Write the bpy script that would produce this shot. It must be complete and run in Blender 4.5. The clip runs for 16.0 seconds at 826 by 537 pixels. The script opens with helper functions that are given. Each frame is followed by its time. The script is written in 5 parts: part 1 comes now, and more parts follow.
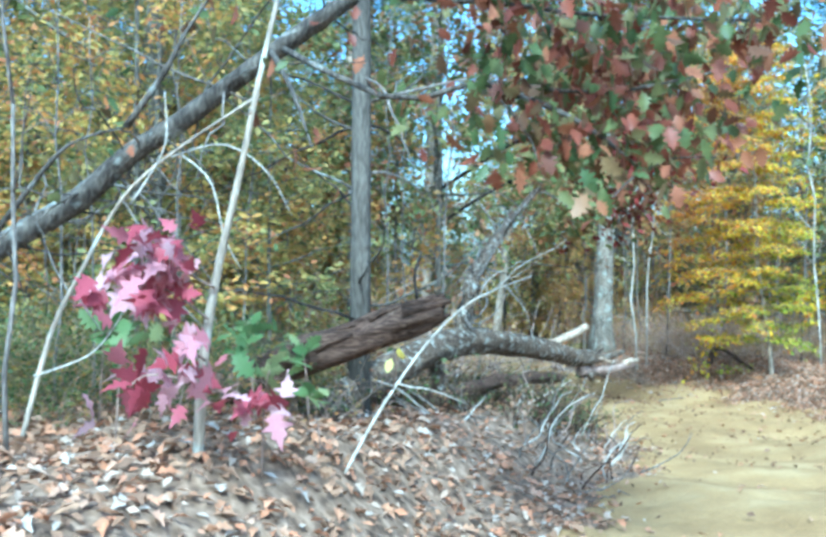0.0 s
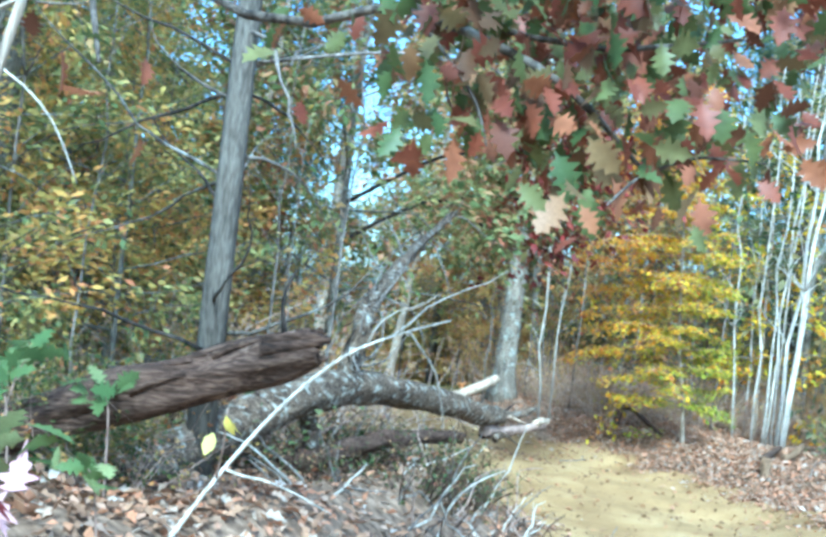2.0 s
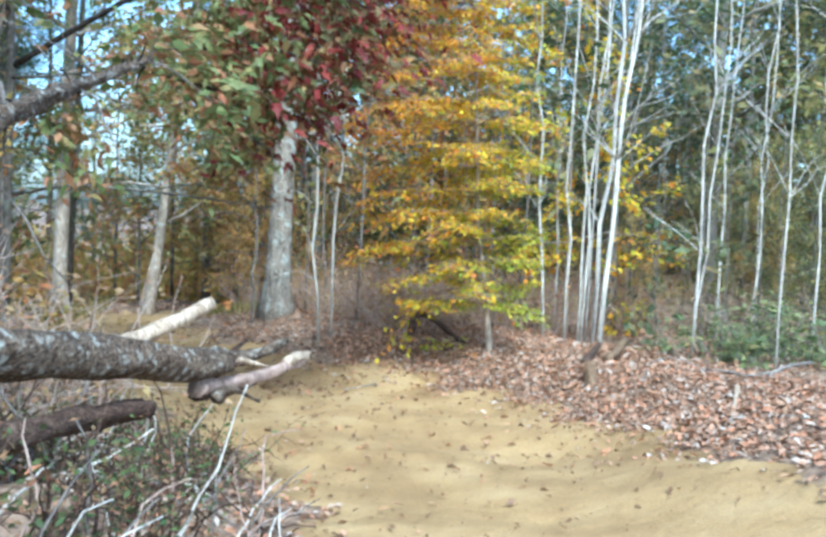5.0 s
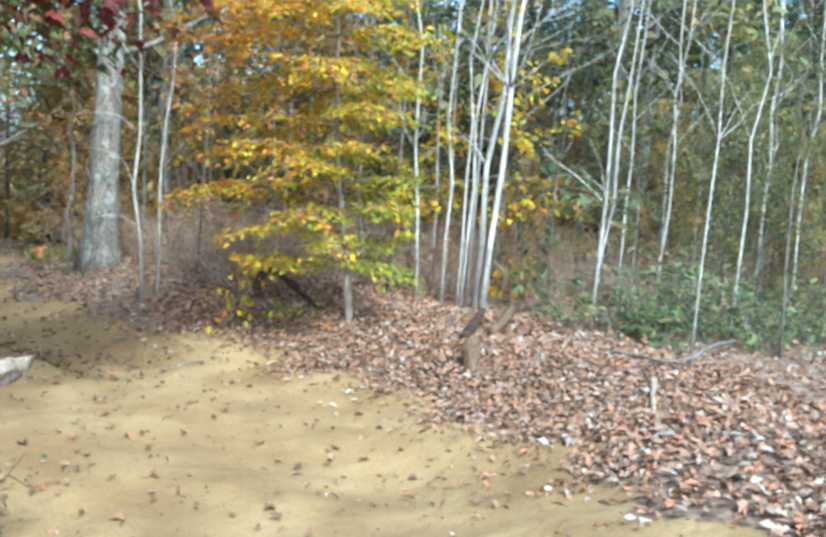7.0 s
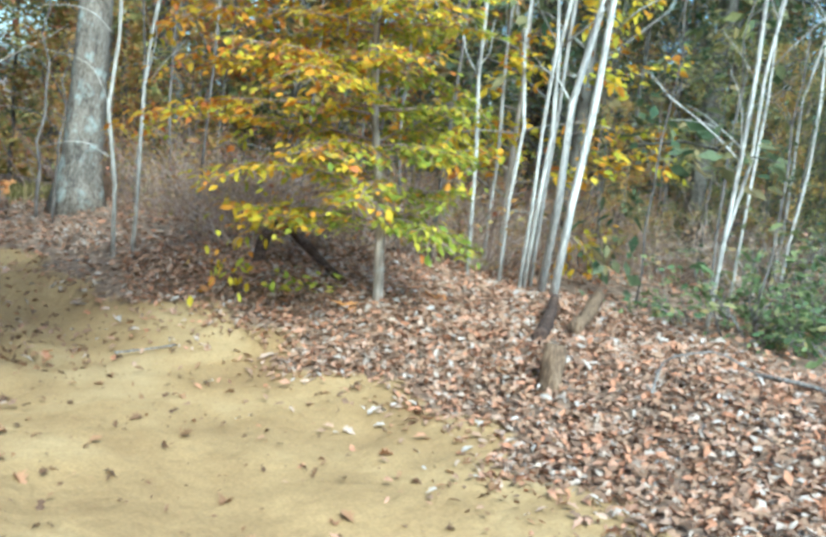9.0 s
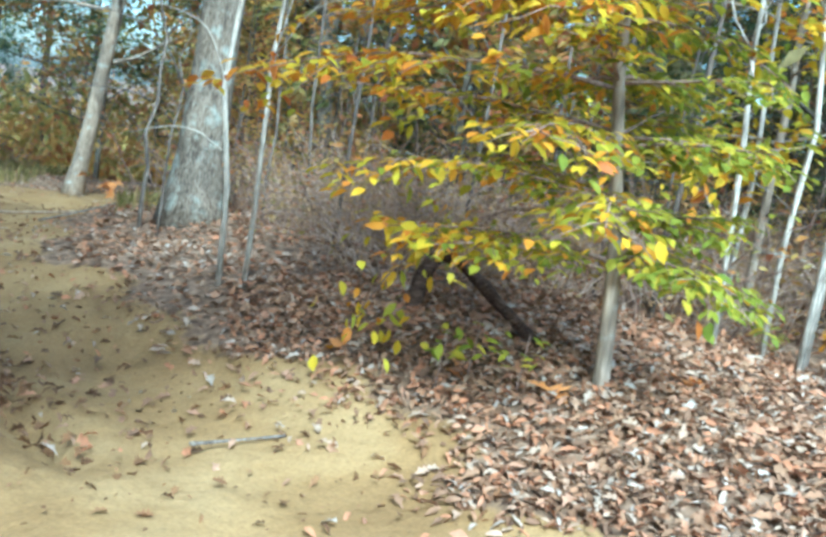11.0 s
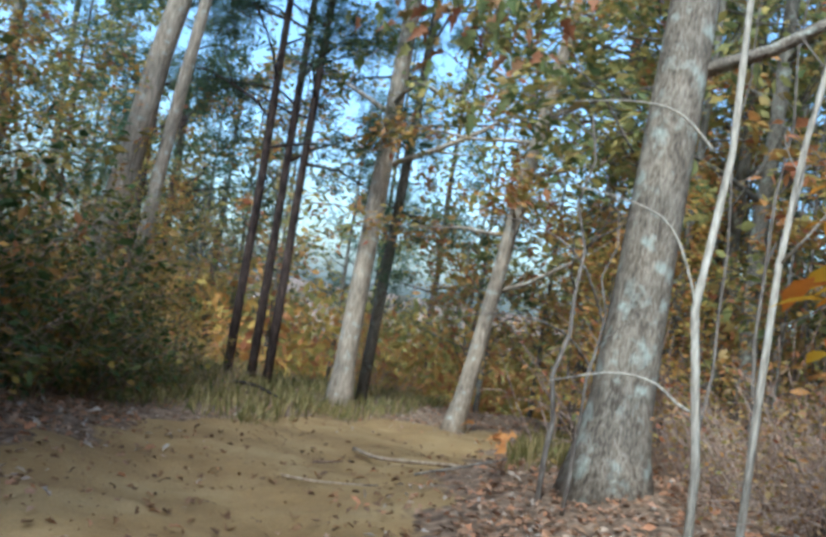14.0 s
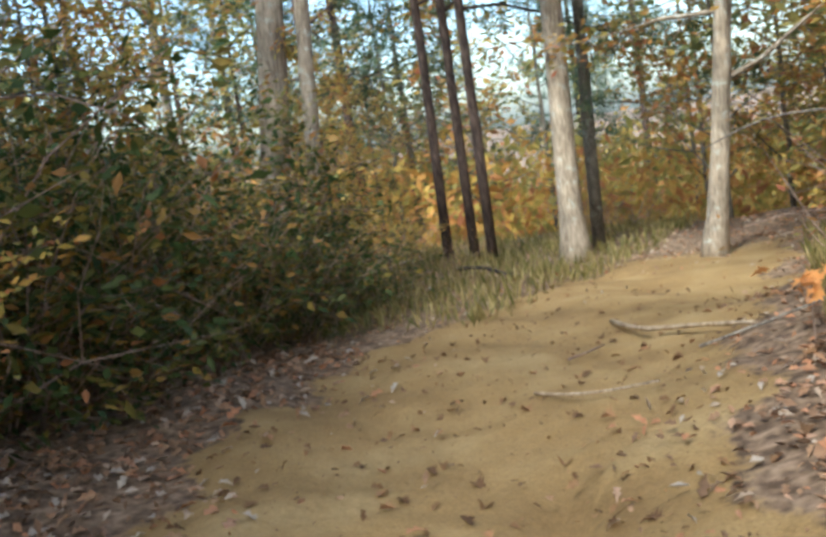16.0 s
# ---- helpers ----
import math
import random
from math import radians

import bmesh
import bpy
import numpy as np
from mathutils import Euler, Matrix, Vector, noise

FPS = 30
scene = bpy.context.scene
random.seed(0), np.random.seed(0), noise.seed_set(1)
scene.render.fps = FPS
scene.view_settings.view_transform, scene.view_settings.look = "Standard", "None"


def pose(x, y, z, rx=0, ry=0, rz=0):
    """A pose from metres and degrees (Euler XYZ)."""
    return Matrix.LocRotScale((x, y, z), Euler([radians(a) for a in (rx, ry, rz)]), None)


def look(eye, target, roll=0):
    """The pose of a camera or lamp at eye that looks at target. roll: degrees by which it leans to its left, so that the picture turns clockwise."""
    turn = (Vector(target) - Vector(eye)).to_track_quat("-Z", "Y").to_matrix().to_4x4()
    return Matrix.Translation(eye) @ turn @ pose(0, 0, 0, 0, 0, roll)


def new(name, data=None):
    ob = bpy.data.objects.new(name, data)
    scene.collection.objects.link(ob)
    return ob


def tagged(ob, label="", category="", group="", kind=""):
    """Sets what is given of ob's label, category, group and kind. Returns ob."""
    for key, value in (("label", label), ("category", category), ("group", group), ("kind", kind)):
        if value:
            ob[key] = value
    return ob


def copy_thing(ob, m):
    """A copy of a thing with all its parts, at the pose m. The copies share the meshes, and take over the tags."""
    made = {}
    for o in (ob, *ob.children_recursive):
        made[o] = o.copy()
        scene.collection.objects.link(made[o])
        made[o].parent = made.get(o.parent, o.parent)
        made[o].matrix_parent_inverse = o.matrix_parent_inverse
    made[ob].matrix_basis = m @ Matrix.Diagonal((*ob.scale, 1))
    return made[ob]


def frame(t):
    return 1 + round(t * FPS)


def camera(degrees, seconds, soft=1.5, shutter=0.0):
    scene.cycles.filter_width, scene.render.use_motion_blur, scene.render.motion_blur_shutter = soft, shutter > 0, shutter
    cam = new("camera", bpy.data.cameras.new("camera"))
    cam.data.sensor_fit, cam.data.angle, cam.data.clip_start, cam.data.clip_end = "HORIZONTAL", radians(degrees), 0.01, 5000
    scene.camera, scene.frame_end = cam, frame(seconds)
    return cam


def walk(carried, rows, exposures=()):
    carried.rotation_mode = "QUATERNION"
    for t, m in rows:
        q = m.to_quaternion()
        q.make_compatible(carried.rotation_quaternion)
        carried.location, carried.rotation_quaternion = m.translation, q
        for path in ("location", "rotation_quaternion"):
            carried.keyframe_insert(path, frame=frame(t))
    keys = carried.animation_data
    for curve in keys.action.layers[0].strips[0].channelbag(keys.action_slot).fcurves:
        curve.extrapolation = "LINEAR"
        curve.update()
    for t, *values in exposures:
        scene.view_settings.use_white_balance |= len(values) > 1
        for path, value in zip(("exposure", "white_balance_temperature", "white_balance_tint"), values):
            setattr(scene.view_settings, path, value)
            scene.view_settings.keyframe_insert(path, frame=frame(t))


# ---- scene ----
cam = camera(47.90, 16.0, soft=3.3)
# seconds, the eye, the place looked at, the roll
PATH = [
    (0, (0.255, 0.037, 1.776), (0.2242, 2.0364, 1.7607), 0.25),
    (0.5, (0.275, 0.421, 1.790), (0.2840, 2.4209, 1.7934), 0.49),
    (1, (0.295, 0.776, 1.785), (0.3545, 2.7752, 1.8133), 2.42),
    (1.5, (0.304, 1.160, 1.780), (0.4296, 3.1547, 1.8431), 5.04),
    (2, (0.367, 1.555, 1.786), (0.5394, 3.5469, 1.8349), 6.18),
    (2.5, (0.475, 2.025, 1.781), (0.7200, 4.0098, 1.8065), 6.16),
    (3, (0.555, 2.472, 1.760), (0.8726, 4.4459, 1.7890), 7.55),
    (3.5, (0.745, 2.914, 1.763), (1.1168, 4.8792, 1.7556), 5.67),
    (4, (0.929, 3.400, 1.708), (1.3889, 5.3461, 1.6576), 3.50),
    (4.5, (1.139, 3.895, 1.666), (1.6708, 5.8219, 1.5862), 2.23),
    (5, (1.345, 4.350, 1.639), (1.9574, 6.2500, 1.5210), 2.02),
    (5.2, (1.424, 4.541, 1.641), (2.0966, 6.4177, 1.4871), 2.94),
    (7.3, (2.505, 6.546, 1.611), (3.3705, 8.3311, 1.3582), 3.79),
    (7.5, (2.586, 6.751, 1.594), (3.4661, 8.5272, 1.3276), 3.95),
    (8, (2.780, 7.277, 1.531), (3.6519, 9.0562, 1.2615), 5.54),
    (8.2, (2.860, 7.494, 1.509), (3.7234, 9.2756, 1.2245), 6.17),
    (10.3, (3.575, 9.975, 1.100), (4.1895, 11.8462, 0.7550), 8.04),
    (10.5, (3.593, 10.192, 1.095), (4.1806, 12.0756, 0.7681), 8.47),
    (11, (3.645, 10.716, 1.044), (4.1517, 12.6270, 0.7438), 9.06),
    (11.5, (3.582, 11.232, 0.975), (3.9310, 13.1778, 0.6742), 10.41),
    (12, (3.530, 11.706, 0.953), (3.7323, 13.6791, 0.6944), 10.83),
    (12.5, (3.502, 12.087, 0.958), (3.6038, 14.0720, 0.7393), 10.96),
    (13, (3.497, 12.330, 0.973), (3.4605, 14.3280, 0.8942), 10.89),
    (13.5, (3.417, 12.515, 0.968), (3.2277, 14.5057, 1.0103), 11.18),
    (14, (3.352, 12.790, 0.994), (3.0243, 14.7616, 1.0498), 9.12),
    (14.5, (3.313, 13.056, 1.064), (2.8493, 15.0011, 1.0807), 6.56),
    (15, (3.231, 13.444, 1.078), (2.6408, 15.3540, 1.0336), 2.61),
    (15.5, (3.116, 13.866, 1.095), (2.4270, 15.7400, 0.9747), -1.49),
    (16, (3.026, 14.331, 1.095), (2.2583, 16.1572, 0.8243), -8.79),
]
EXPOSURES = [(0.0, 1.80, 4150, -16), (0.7, 1.84, 4150, -16), (1.5, 1.92, 4050, -19), (2.5, 1.90, 4400, -8), (3.5, 1.86, 4550, -5), (5.0, 1.63, 4650, -4), (8.0, 1.56, 4700, -8), (11.0, 1.66, 4550, -13), (12.0, 1.95, 4500, -9), (12.5, 2.16, 4500, -9), (13.0, 1.60, 4700, -10), (13.5, 1.25, 4800, -8), (14.0, 1.13, 5000, -2), (14.5, 1.24, 5650, 2), (15.0, 1.38, 6300, 6), (15.5, 1.48, 6000, 2), (16.0, 1.62, 5750, 0)]
walk(cam, [(t, look(eye, target, roll)) for t, eye, target, roll in PATH], EXPOSURES)

# ---- light ----
SUN_TURN, SUN_HIGH = radians(186), radians(47)
world = bpy.data.worlds.new("sky")
scene.world = world
world.use_nodes = True
wn, wl = world.node_tree.nodes, world.node_tree.links
sky = wn.new("ShaderNodeTexSky")
sky.sky_type, sky.sun_disc = "NISHITA", False
sky.sun_elevation, sky.sun_rotation, sky.dust_density = SUN_HIGH, SUN_TURN, 2.5
wl.new(sky.outputs["Color"], wn["Background"].inputs["Color"])
wn["Background"].inputs["Strength"].default_value = 0.15
sun = new("sun", bpy.data.lights.new("sun", "SUN"))
sun.data.energy, sun.data.angle, sun.data.color = 2.1, radians(10), (1.0, 0.94, 0.85)
sun.matrix_world = look((0, 0, 30), (0 - math.sin(SUN_TURN) * 30, -math.cos(SUN_TURN) * 30, 30 - math.tan(SUN_HIGH) * 30))

# ---- materials ----


def material(name, rough=0.85):
    m = bpy.data.materials.new(name)
    m.use_nodes = True
    n = m.node_tree.nodes
    b = n["Principled BSDF"]
    b.inputs["Roughness"].default_value = rough
    b.inputs["Specular IOR Level"].default_value = 0.25
    return m, n, m.node_tree.links, b


def noise_of(n, l, scale, detail=5, stretch=None):
    tex = n.new("ShaderNodeTexNoise")
    tex.inputs["Scale"].default_value, tex.inputs["Detail"].default_value = scale, detail
    co = n.new("ShaderNodeTexCoord")
    if stretch:
        mp = n.new("ShaderNodeMapping")
        mp.inputs["Scale"].default_value = stretch
        l.new(co.outputs["Object"], mp.inputs["Vector"])
        l.new(mp.outputs["Vector"], tex.inputs["Vector"])
    else:
        l.new(co.outputs["Object"], tex.inputs["Vector"])
    return tex.outputs["Fac"]


def ramp(n, l, fac, stops):
    r = n.new("ShaderNodeValToRGB")
    e = r.color_ramp.elements
    while len(e) < len(stops):
        e.new(0.5)
    for el, (p, c) in zip(e, stops):
        el.position, el.color = p, (*c, 1)
    l.new(fac, r.inputs["Fac"])
    return r.outputs["Color"]


def mix(n, l, fac, a, b, kind="MIX"):
    m = n.new("ShaderNodeMix")
    m.data_type, m.blend_type = "RGBA", kind
    for i, v in ((0, fac), (6, a), (7, b)):
        if isinstance(v, (int, float)):
            m.inputs[i].default_value = v
        elif isinstance(v, tuple):
            m.inputs[i].default_value = (*v, 1)
        else:
            l.new(v, m.inputs[i])
    return m.outputs[2]


def bump(n, l, b, height, strength=0.5, dist=0.02):
    k = n.new("ShaderNodeBump")
    k.inputs["Strength"].default_value, k.inputs["Distance"].default_value = strength, dist
    l.new(height, k.inputs["Height"])
    l.new(k.outputs["Normal"], b.inputs["Normal"])


def bark(name, dark, mid, light, scale=9, spots=None, cut=0.6, grain=(1, 1, 0.22), fleck=9.0, relief=0.9):
    m, n, l, b = material(name, 0.92)
    f = noise_of(n, l, scale, 6, grain)
    fine = noise_of(n, l, scale * 4.5, 5, grain)
    both = n.new("ShaderNodeMath")
    both.operation = "MULTIPLY_ADD"
    l.new(fine, both.inputs[0])
    both.inputs[1].default_value = 0.6
    half = n.new("ShaderNodeMath")
    half.operation = "MULTIPLY"
    l.new(f, half.inputs[0])
    half.inputs[1].default_value = 0.4
    l.new(half.outputs[0], both.inputs[2])
    c = ramp(n, l, both.outputs[0], [(0.38, dark), (0.5, mid), (0.62, light)])
    big = noise_of(n, l, 2.3, 4)
    c = mix(n, l, 0.6, c, ramp(n, l, big, [(0.3, tuple(v * 0.55 for v in mid)), (0.7, tuple(min(1, v * 1.5) for v in mid))]), "OVERLAY")
    if spots:
        s = noise_of(n, l, fleck, 9)
        k = ramp(n, l, s, [(cut - 0.03, (0, 0, 0)), (cut + 0.1, (0.85, 0.85, 0.85))])
        c = mix(n, l, k, c, mix(n, l, 0.5, spots, ramp(n, l, fine, [(0.35, tuple(v * 0.6 for v in spots)), (0.65, tuple(min(1, v * 1.25) for v in spots))])))
    l.new(c, b.inputs["Base Color"])
    bump(n, l, b, both.outputs[0], relief, 0.03)
    return m


def foliage(name, stops, thin=0.35, rough=0.55, single=False):
    m, n, l, b = material(name, rough)
    g = n.new("ShaderNodeNewGeometry")
    o = n.new("ShaderNodeObjectInfo")
    c = ramp(n, l, o.outputs["Random"] if single else g.outputs["Random Per Island"], stops)
    f = noise_of(n, l, 30, 3)
    c = mix(n, l, 0.45, c, ramp(n, l, f, [(0.3, (0.32, 0.3, 0.28)), (0.7, (0.72, 0.72, 0.7))]), "OVERLAY")
    l.new(c, b.inputs["Base Color"])
    t = n.new("ShaderNodeBsdfTranslucent")
    l.new(c, t.inputs["Color"])
    s = n.new("ShaderNodeMixShader")
    s.inputs[0].default_value = thin
    l.new(b.outputs[0], s.inputs[1])
    l.new(t.outputs[0], s.inputs[2])
    l.new(s.outputs[0], n["Material Output"].inputs["Surface"])
    return m


BARK_OAK = bark("furrowed grey oak bark", (0.13, 0.11, 0.09), (0.29, 0.255, 0.21), (0.45, 0.41, 0.35), 15, (0.42, 0.44, 0.38), 0.57, (1, 1, 0.3), 8.0, 1.0)
BARK_GREY = bark("grey bark", (0.12, 0.105, 0.09), (0.235, 0.215, 0.18), (0.36, 0.335, 0.29), 14, (0.33, 0.36, 0.3), 0.6, (1, 1, 0.3))
BARK_DARK = bark("dark bark", (0.03, 0.025, 0.02), (0.075, 0.06, 0.05), (0.15, 0.12, 0.1), 10)
BARK_MID = bark("smooth grey-brown bark", (0.1, 0.088, 0.075), (0.18, 0.16, 0.135), (0.27, 0.245, 0.21), 14)
BARK_LEAN = bark("weathered brown-grey bark", (0.06, 0.05, 0.042), (0.15, 0.13, 0.11), (0.28, 0.25, 0.21), 12, (0.33, 0.33, 0.29), 0.6)
BARK_PINE = bark("pine bark", (0.06, 0.045, 0.04), (0.14, 0.105, 0.09), (0.25, 0.19, 0.16), 7)
BARK_PALE = bark("pale sapling bark", (0.3, 0.28, 0.25), (0.5, 0.47, 0.42), (0.66, 0.63, 0.58), 14)
BARK_TAN = bark("smooth tan bark", (0.24, 0.205, 0.165), (0.4, 0.35, 0.29), (0.56, 0.5, 0.42), 7, (0.5, 0.5, 0.44), 0.6)
BARK_LICHEN = bark("lichen crusted bark", (0.06, 0.042, 0.028), (0.17, 0.128, 0.092), (0.33, 0.27, 0.2), 13, (0.42, 0.405, 0.34), 0.575, (0.9, 0.8, 1.1), 18.0, 1.3)
BARK_BROWN = bark("brown dead bark", (0.05, 0.032, 0.022), (0.13, 0.085, 0.06), (0.25, 0.175, 0.13), 16, (0.3, 0.21, 0.15), 0.66, (0.22, 1.2, 1.2), 12.0, 1.0)
WOOD_ROT = bark("rotten brown wood", (0.035, 0.022, 0.015), (0.1, 0.062, 0.042), (0.2, 0.13, 0.09), 14, None, 0.6, (0.3, 1.0, 1.0))
WOOD_BARE = bark("bleached bare wood", (0.24, 0.19, 0.14), (0.43, 0.36, 0.28), (0.6, 0.53, 0.43), 12)
BARK_ROT = bark("rotten tan wood", (0.12, 0.085, 0.055), (0.23, 0.165, 0.105), (0.33, 0.25, 0.165), 12)
TWIG_BROWN = bark("brown twig", (0.22, 0.17, 0.14), (0.38, 0.3, 0.25), (0.52, 0.43, 0.37), 12)
TWIG_PALE = bark("pale brown twig", (0.33, 0.27, 0.22), (0.5, 0.42, 0.36), (0.64, 0.56, 0.5), 12)
TWIG_GREY = bark("grey twig", (0.14, 0.12, 0.11), (0.27, 0.24, 0.21), (0.42, 0.39, 0.35), 12)

YELLOWGREEN = [(0.0, (0.13, 0.17, 0.065)), (0.3, (0.23, 0.25, 0.095)), (0.58, (0.36, 0.34, 0.12)), (0.82, (0.5, 0.4, 0.12)), (1.0, (0.4, 0.27, 0.12))]
LEAF_YELLOWGREEN = foliage("yellow green leaf", YELLOWGREEN, 0.48)
GOLDS = [(0.0, (0.4, 0.42, 0.04)), (0.3, (0.66, 0.56, 0.04)), (0.6, (0.78, 0.54, 0.03)), (0.82, (0.74, 0.36, 0.03)), (1.0, (0.5, 0.18, 0.04))]
AMBERS = [(0.0, (0.6, 0.46, 0.04)), (0.35, (0.74, 0.4, 0.03)), (0.75, (0.66, 0.25, 0.03)), (1.0, (0.42, 0.13, 0.04))]
LEAF_GOLD = foliage("gold leaf", GOLDS, 0.5)
LEAF_AMBER = foliage("amber leaf", AMBERS, 0.5)
LEAF_WOODGOLD = foliage("dull gold and orange leaf", [(0.0, (0.32, 0.3, 0.09)), (0.4, (0.66, 0.48, 0.12)), (0.75, (0.66, 0.34, 0.1)), (1.0, (0.48, 0.2, 0.1))], 0.5)
LEAF_LIME = foliage("lime leaf", [(0.0, (0.2, 0.26, 0.035)), (0.6, (0.37, 0.39, 0.045)), (1.0, (0.58, 0.48, 0.05))], 0.5)
LEAF_ORANGE = foliage("orange brown leaf", [(0.0, (0.24, 0.24, 0.08)), (0.35, (0.46, 0.34, 0.1)), (0.7, (0.54, 0.28, 0.09)), (1.0, (0.42, 0.16, 0.09))], 0.45)
LEAF_RUST = foliage("rust red oak leaf", [(0.0, (0.12, 0.16, 0.05)), (0.4, (0.22, 0.24, 0.09)), (0.6, (0.32, 0.28, 0.1)), (0.8, (0.3, 0.12, 0.06)), (1.0, (0.45, 0.26, 0.13))], 0.35)
LEAF_DARKRED = foliage("dark red leaf", [(0.0, (0.1, 0.02, 0.018)), (0.45, (0.2, 0.032, 0.024)), (0.6, (0.16, 0.08, 0.03)), (1.0, (0.09, 0.12, 0.04))], 0.3)
LEAF_GREEN = foliage("dull green leaf", [(0.0, (0.04, 0.075, 0.025)), (0.45, (0.085, 0.12, 0.035)), (0.65, (0.16, 0.16, 0.045)), (0.85, (0.32, 0.23, 0.05)), (1.0, (0.34, 0.14, 0.05))])
LEAF_BRAMBLE = foliage("small bramble leaf", [(0.0, (0.05, 0.09, 0.03)), (0.45, (0.12, 0.15, 0.05)), (0.65, (0.2, 0.14, 0.07)), (0.9, (0.32, 0.18, 0.09)), (1.0, (0.2, 0.08, 0.05))])
LEAF_DULL = foliage("dull hazy green leaf", [(0.0, (0.07, 0.11, 0.05)), (0.45, (0.14, 0.17, 0.08)), (0.75, (0.25, 0.23, 0.1)), (1.0, (0.38, 0.27, 0.12))], 0.4)
LEAF_FRESH = foliage("mid green leaf", [(0.0, (0.1, 0.15, 0.06)), (0.5, (0.2, 0.25, 0.1)), (0.85, (0.32, 0.33, 0.13)), (1.0, (0.45, 0.34, 0.14))], 0.45)
LEAF_PINE = foliage("pine needles", [(0.0, (0.045, 0.085, 0.05)), (0.6, (0.085, 0.13, 0.07)), (1.0, (0.14, 0.17, 0.08))], 0.3)
LEAF_DRY = foliage("dry fallen leaf", [(0.0, (0.16, 0.098, 0.062)), (0.22, (0.27, 0.16, 0.096)), (0.42, (0.36, 0.225, 0.135)), (0.66, (0.45, 0.21, 0.11)), (0.86, (0.44, 0.33, 0.24)), (1.0, (0.46, 0.4, 0.34))], 0.15, 0.8)
LEAF_DRYBROWN = foliage("dark dry leaf on sand", [(0.0, (0.1, 0.055, 0.03)), (0.6, (0.2, 0.11, 0.05)), (1.0, (0.3, 0.17, 0.08))], 0.1, 0.7)

RUST = [(0.0, (0.07, 0.1, 0.035)), (0.2, (0.11, 0.135, 0.045)), (0.36, (0.18, 0.175, 0.065)), (0.47, (0.12, 0.07, 0.035)), (0.6, (0.14, 0.042, 0.026)), (0.78, (0.22, 0.07, 0.038)), (0.94, (0.3, 0.13, 0.062)), (1.0, (0.24, 0.185, 0.085))]
LEAF_HANG = foliage("hanging oak leaf", RUST, 0.3, 0.45)
ONE_RUST = foliage("single rust oak leaf", RUST, 0.3, 0.45, True)
ONE_PINK = foliage("single crimson maple leaf", [(0.0, (0.24, 0.04, 0.055)), (0.3, (0.38, 0.09, 0.12)), (0.55, (0.5, 0.23, 0.26)), (1.0, (0.6, 0.4, 0.42))], 0.35, 0.4, True)
ONE_GOLD = foliage("single gold leaf", GOLDS, 0.45, 0.5, True)
ONE_AMBER = foliage("single amber leaf", AMBERS, 0.45, 0.5, True)
ONE_LIME = foliage("single lime leaf", [(0.0, (0.2, 0.26, 0.03)), (0.6, (0.37, 0.39, 0.04)), (1.0, (0.58, 0.48, 0.05))], 0.45, 0.5, True)
ONE_GREEN = foliage("single green oak leaf", [(0.0, (0.1, 0.16, 0.05)), (0.6, (0.2, 0.26, 0.1)), (1.0, (0.32, 0.34, 0.15))], 0.4, 0.5, True)
ONE_DRY = foliage("single dead leaf", [(0.0, (0.1, 0.055, 0.03)), (0.6, (0.24, 0.13, 0.06)), (1.0, (0.38, 0.2, 0.1))], 0.1, 0.7, True)
ONE_ORANGE = foliage("single orange leaf", [(0.0, (0.6, 0.26, 0.07)), (1.0, (0.72, 0.36, 0.14))], 0.25, 0.6, True)
ONE_YELLOW = foliage("single yellow leaf", [(0.0, (0.75, 0.62, 0.12)), (1.0, (0.8, 0.7, 0.25))], 0.35, 0.5, True)
GRASS_MAT = foliage("dry grass", [(0.0, (0.1, 0.11, 0.03)), (0.5, (0.24, 0.2, 0.07)), (1.0, (0.4, 0.31, 0.14))], 0.3)

# ---- ground ----
YS = [-8, 0, 4, 8, 10.3, 11.3, 13.2, 15.2, 16.3, 18, 20, 24, 30]
XR = [1.6, 1.8, 3.3, 5.2, 5.7, 5.9, 5.5, 4.8, 4.0, 3.35, 3.1, 3.2, 3.6]
XL = [-1.5, -1.3, 0.2, 1.9, 2.25, 2.1, 1.6, 1.0, 0.7, 0.3, 0.1, 0.5, 1.2]
SR = [1.6, 1.8, 3.3, 5.2, 5.7, 5.9, 5.5, 4.65, 3.8, 3.0, 2.95, 3.15, 3.6]
SL = [-1.5, -1.3, 0.2, 1.9, 2.25, 2.1, 1.6, 1.0, 0.4, -0.2, -0.5, 0.25, 1.2]
GY = [-8, 0, 5, 8, 11, 14, 17, 20, 26, 32, 60]
GZ = [0.33, 0.33, 0.28, 0.02, -0.29, -0.37, -0.4, -0.5, -0.84, -1.15, -5.0]
LB = [0.6, 0.6, 0.65, 0.5, 0.2, 0.12, 0.1, 0.1, 0.1, 0.08, 0.06, 0.05, 0.0]


def smooth(s):
    s = np.clip(s, 0, 1)
    return s * s * (3 - 2 * s)


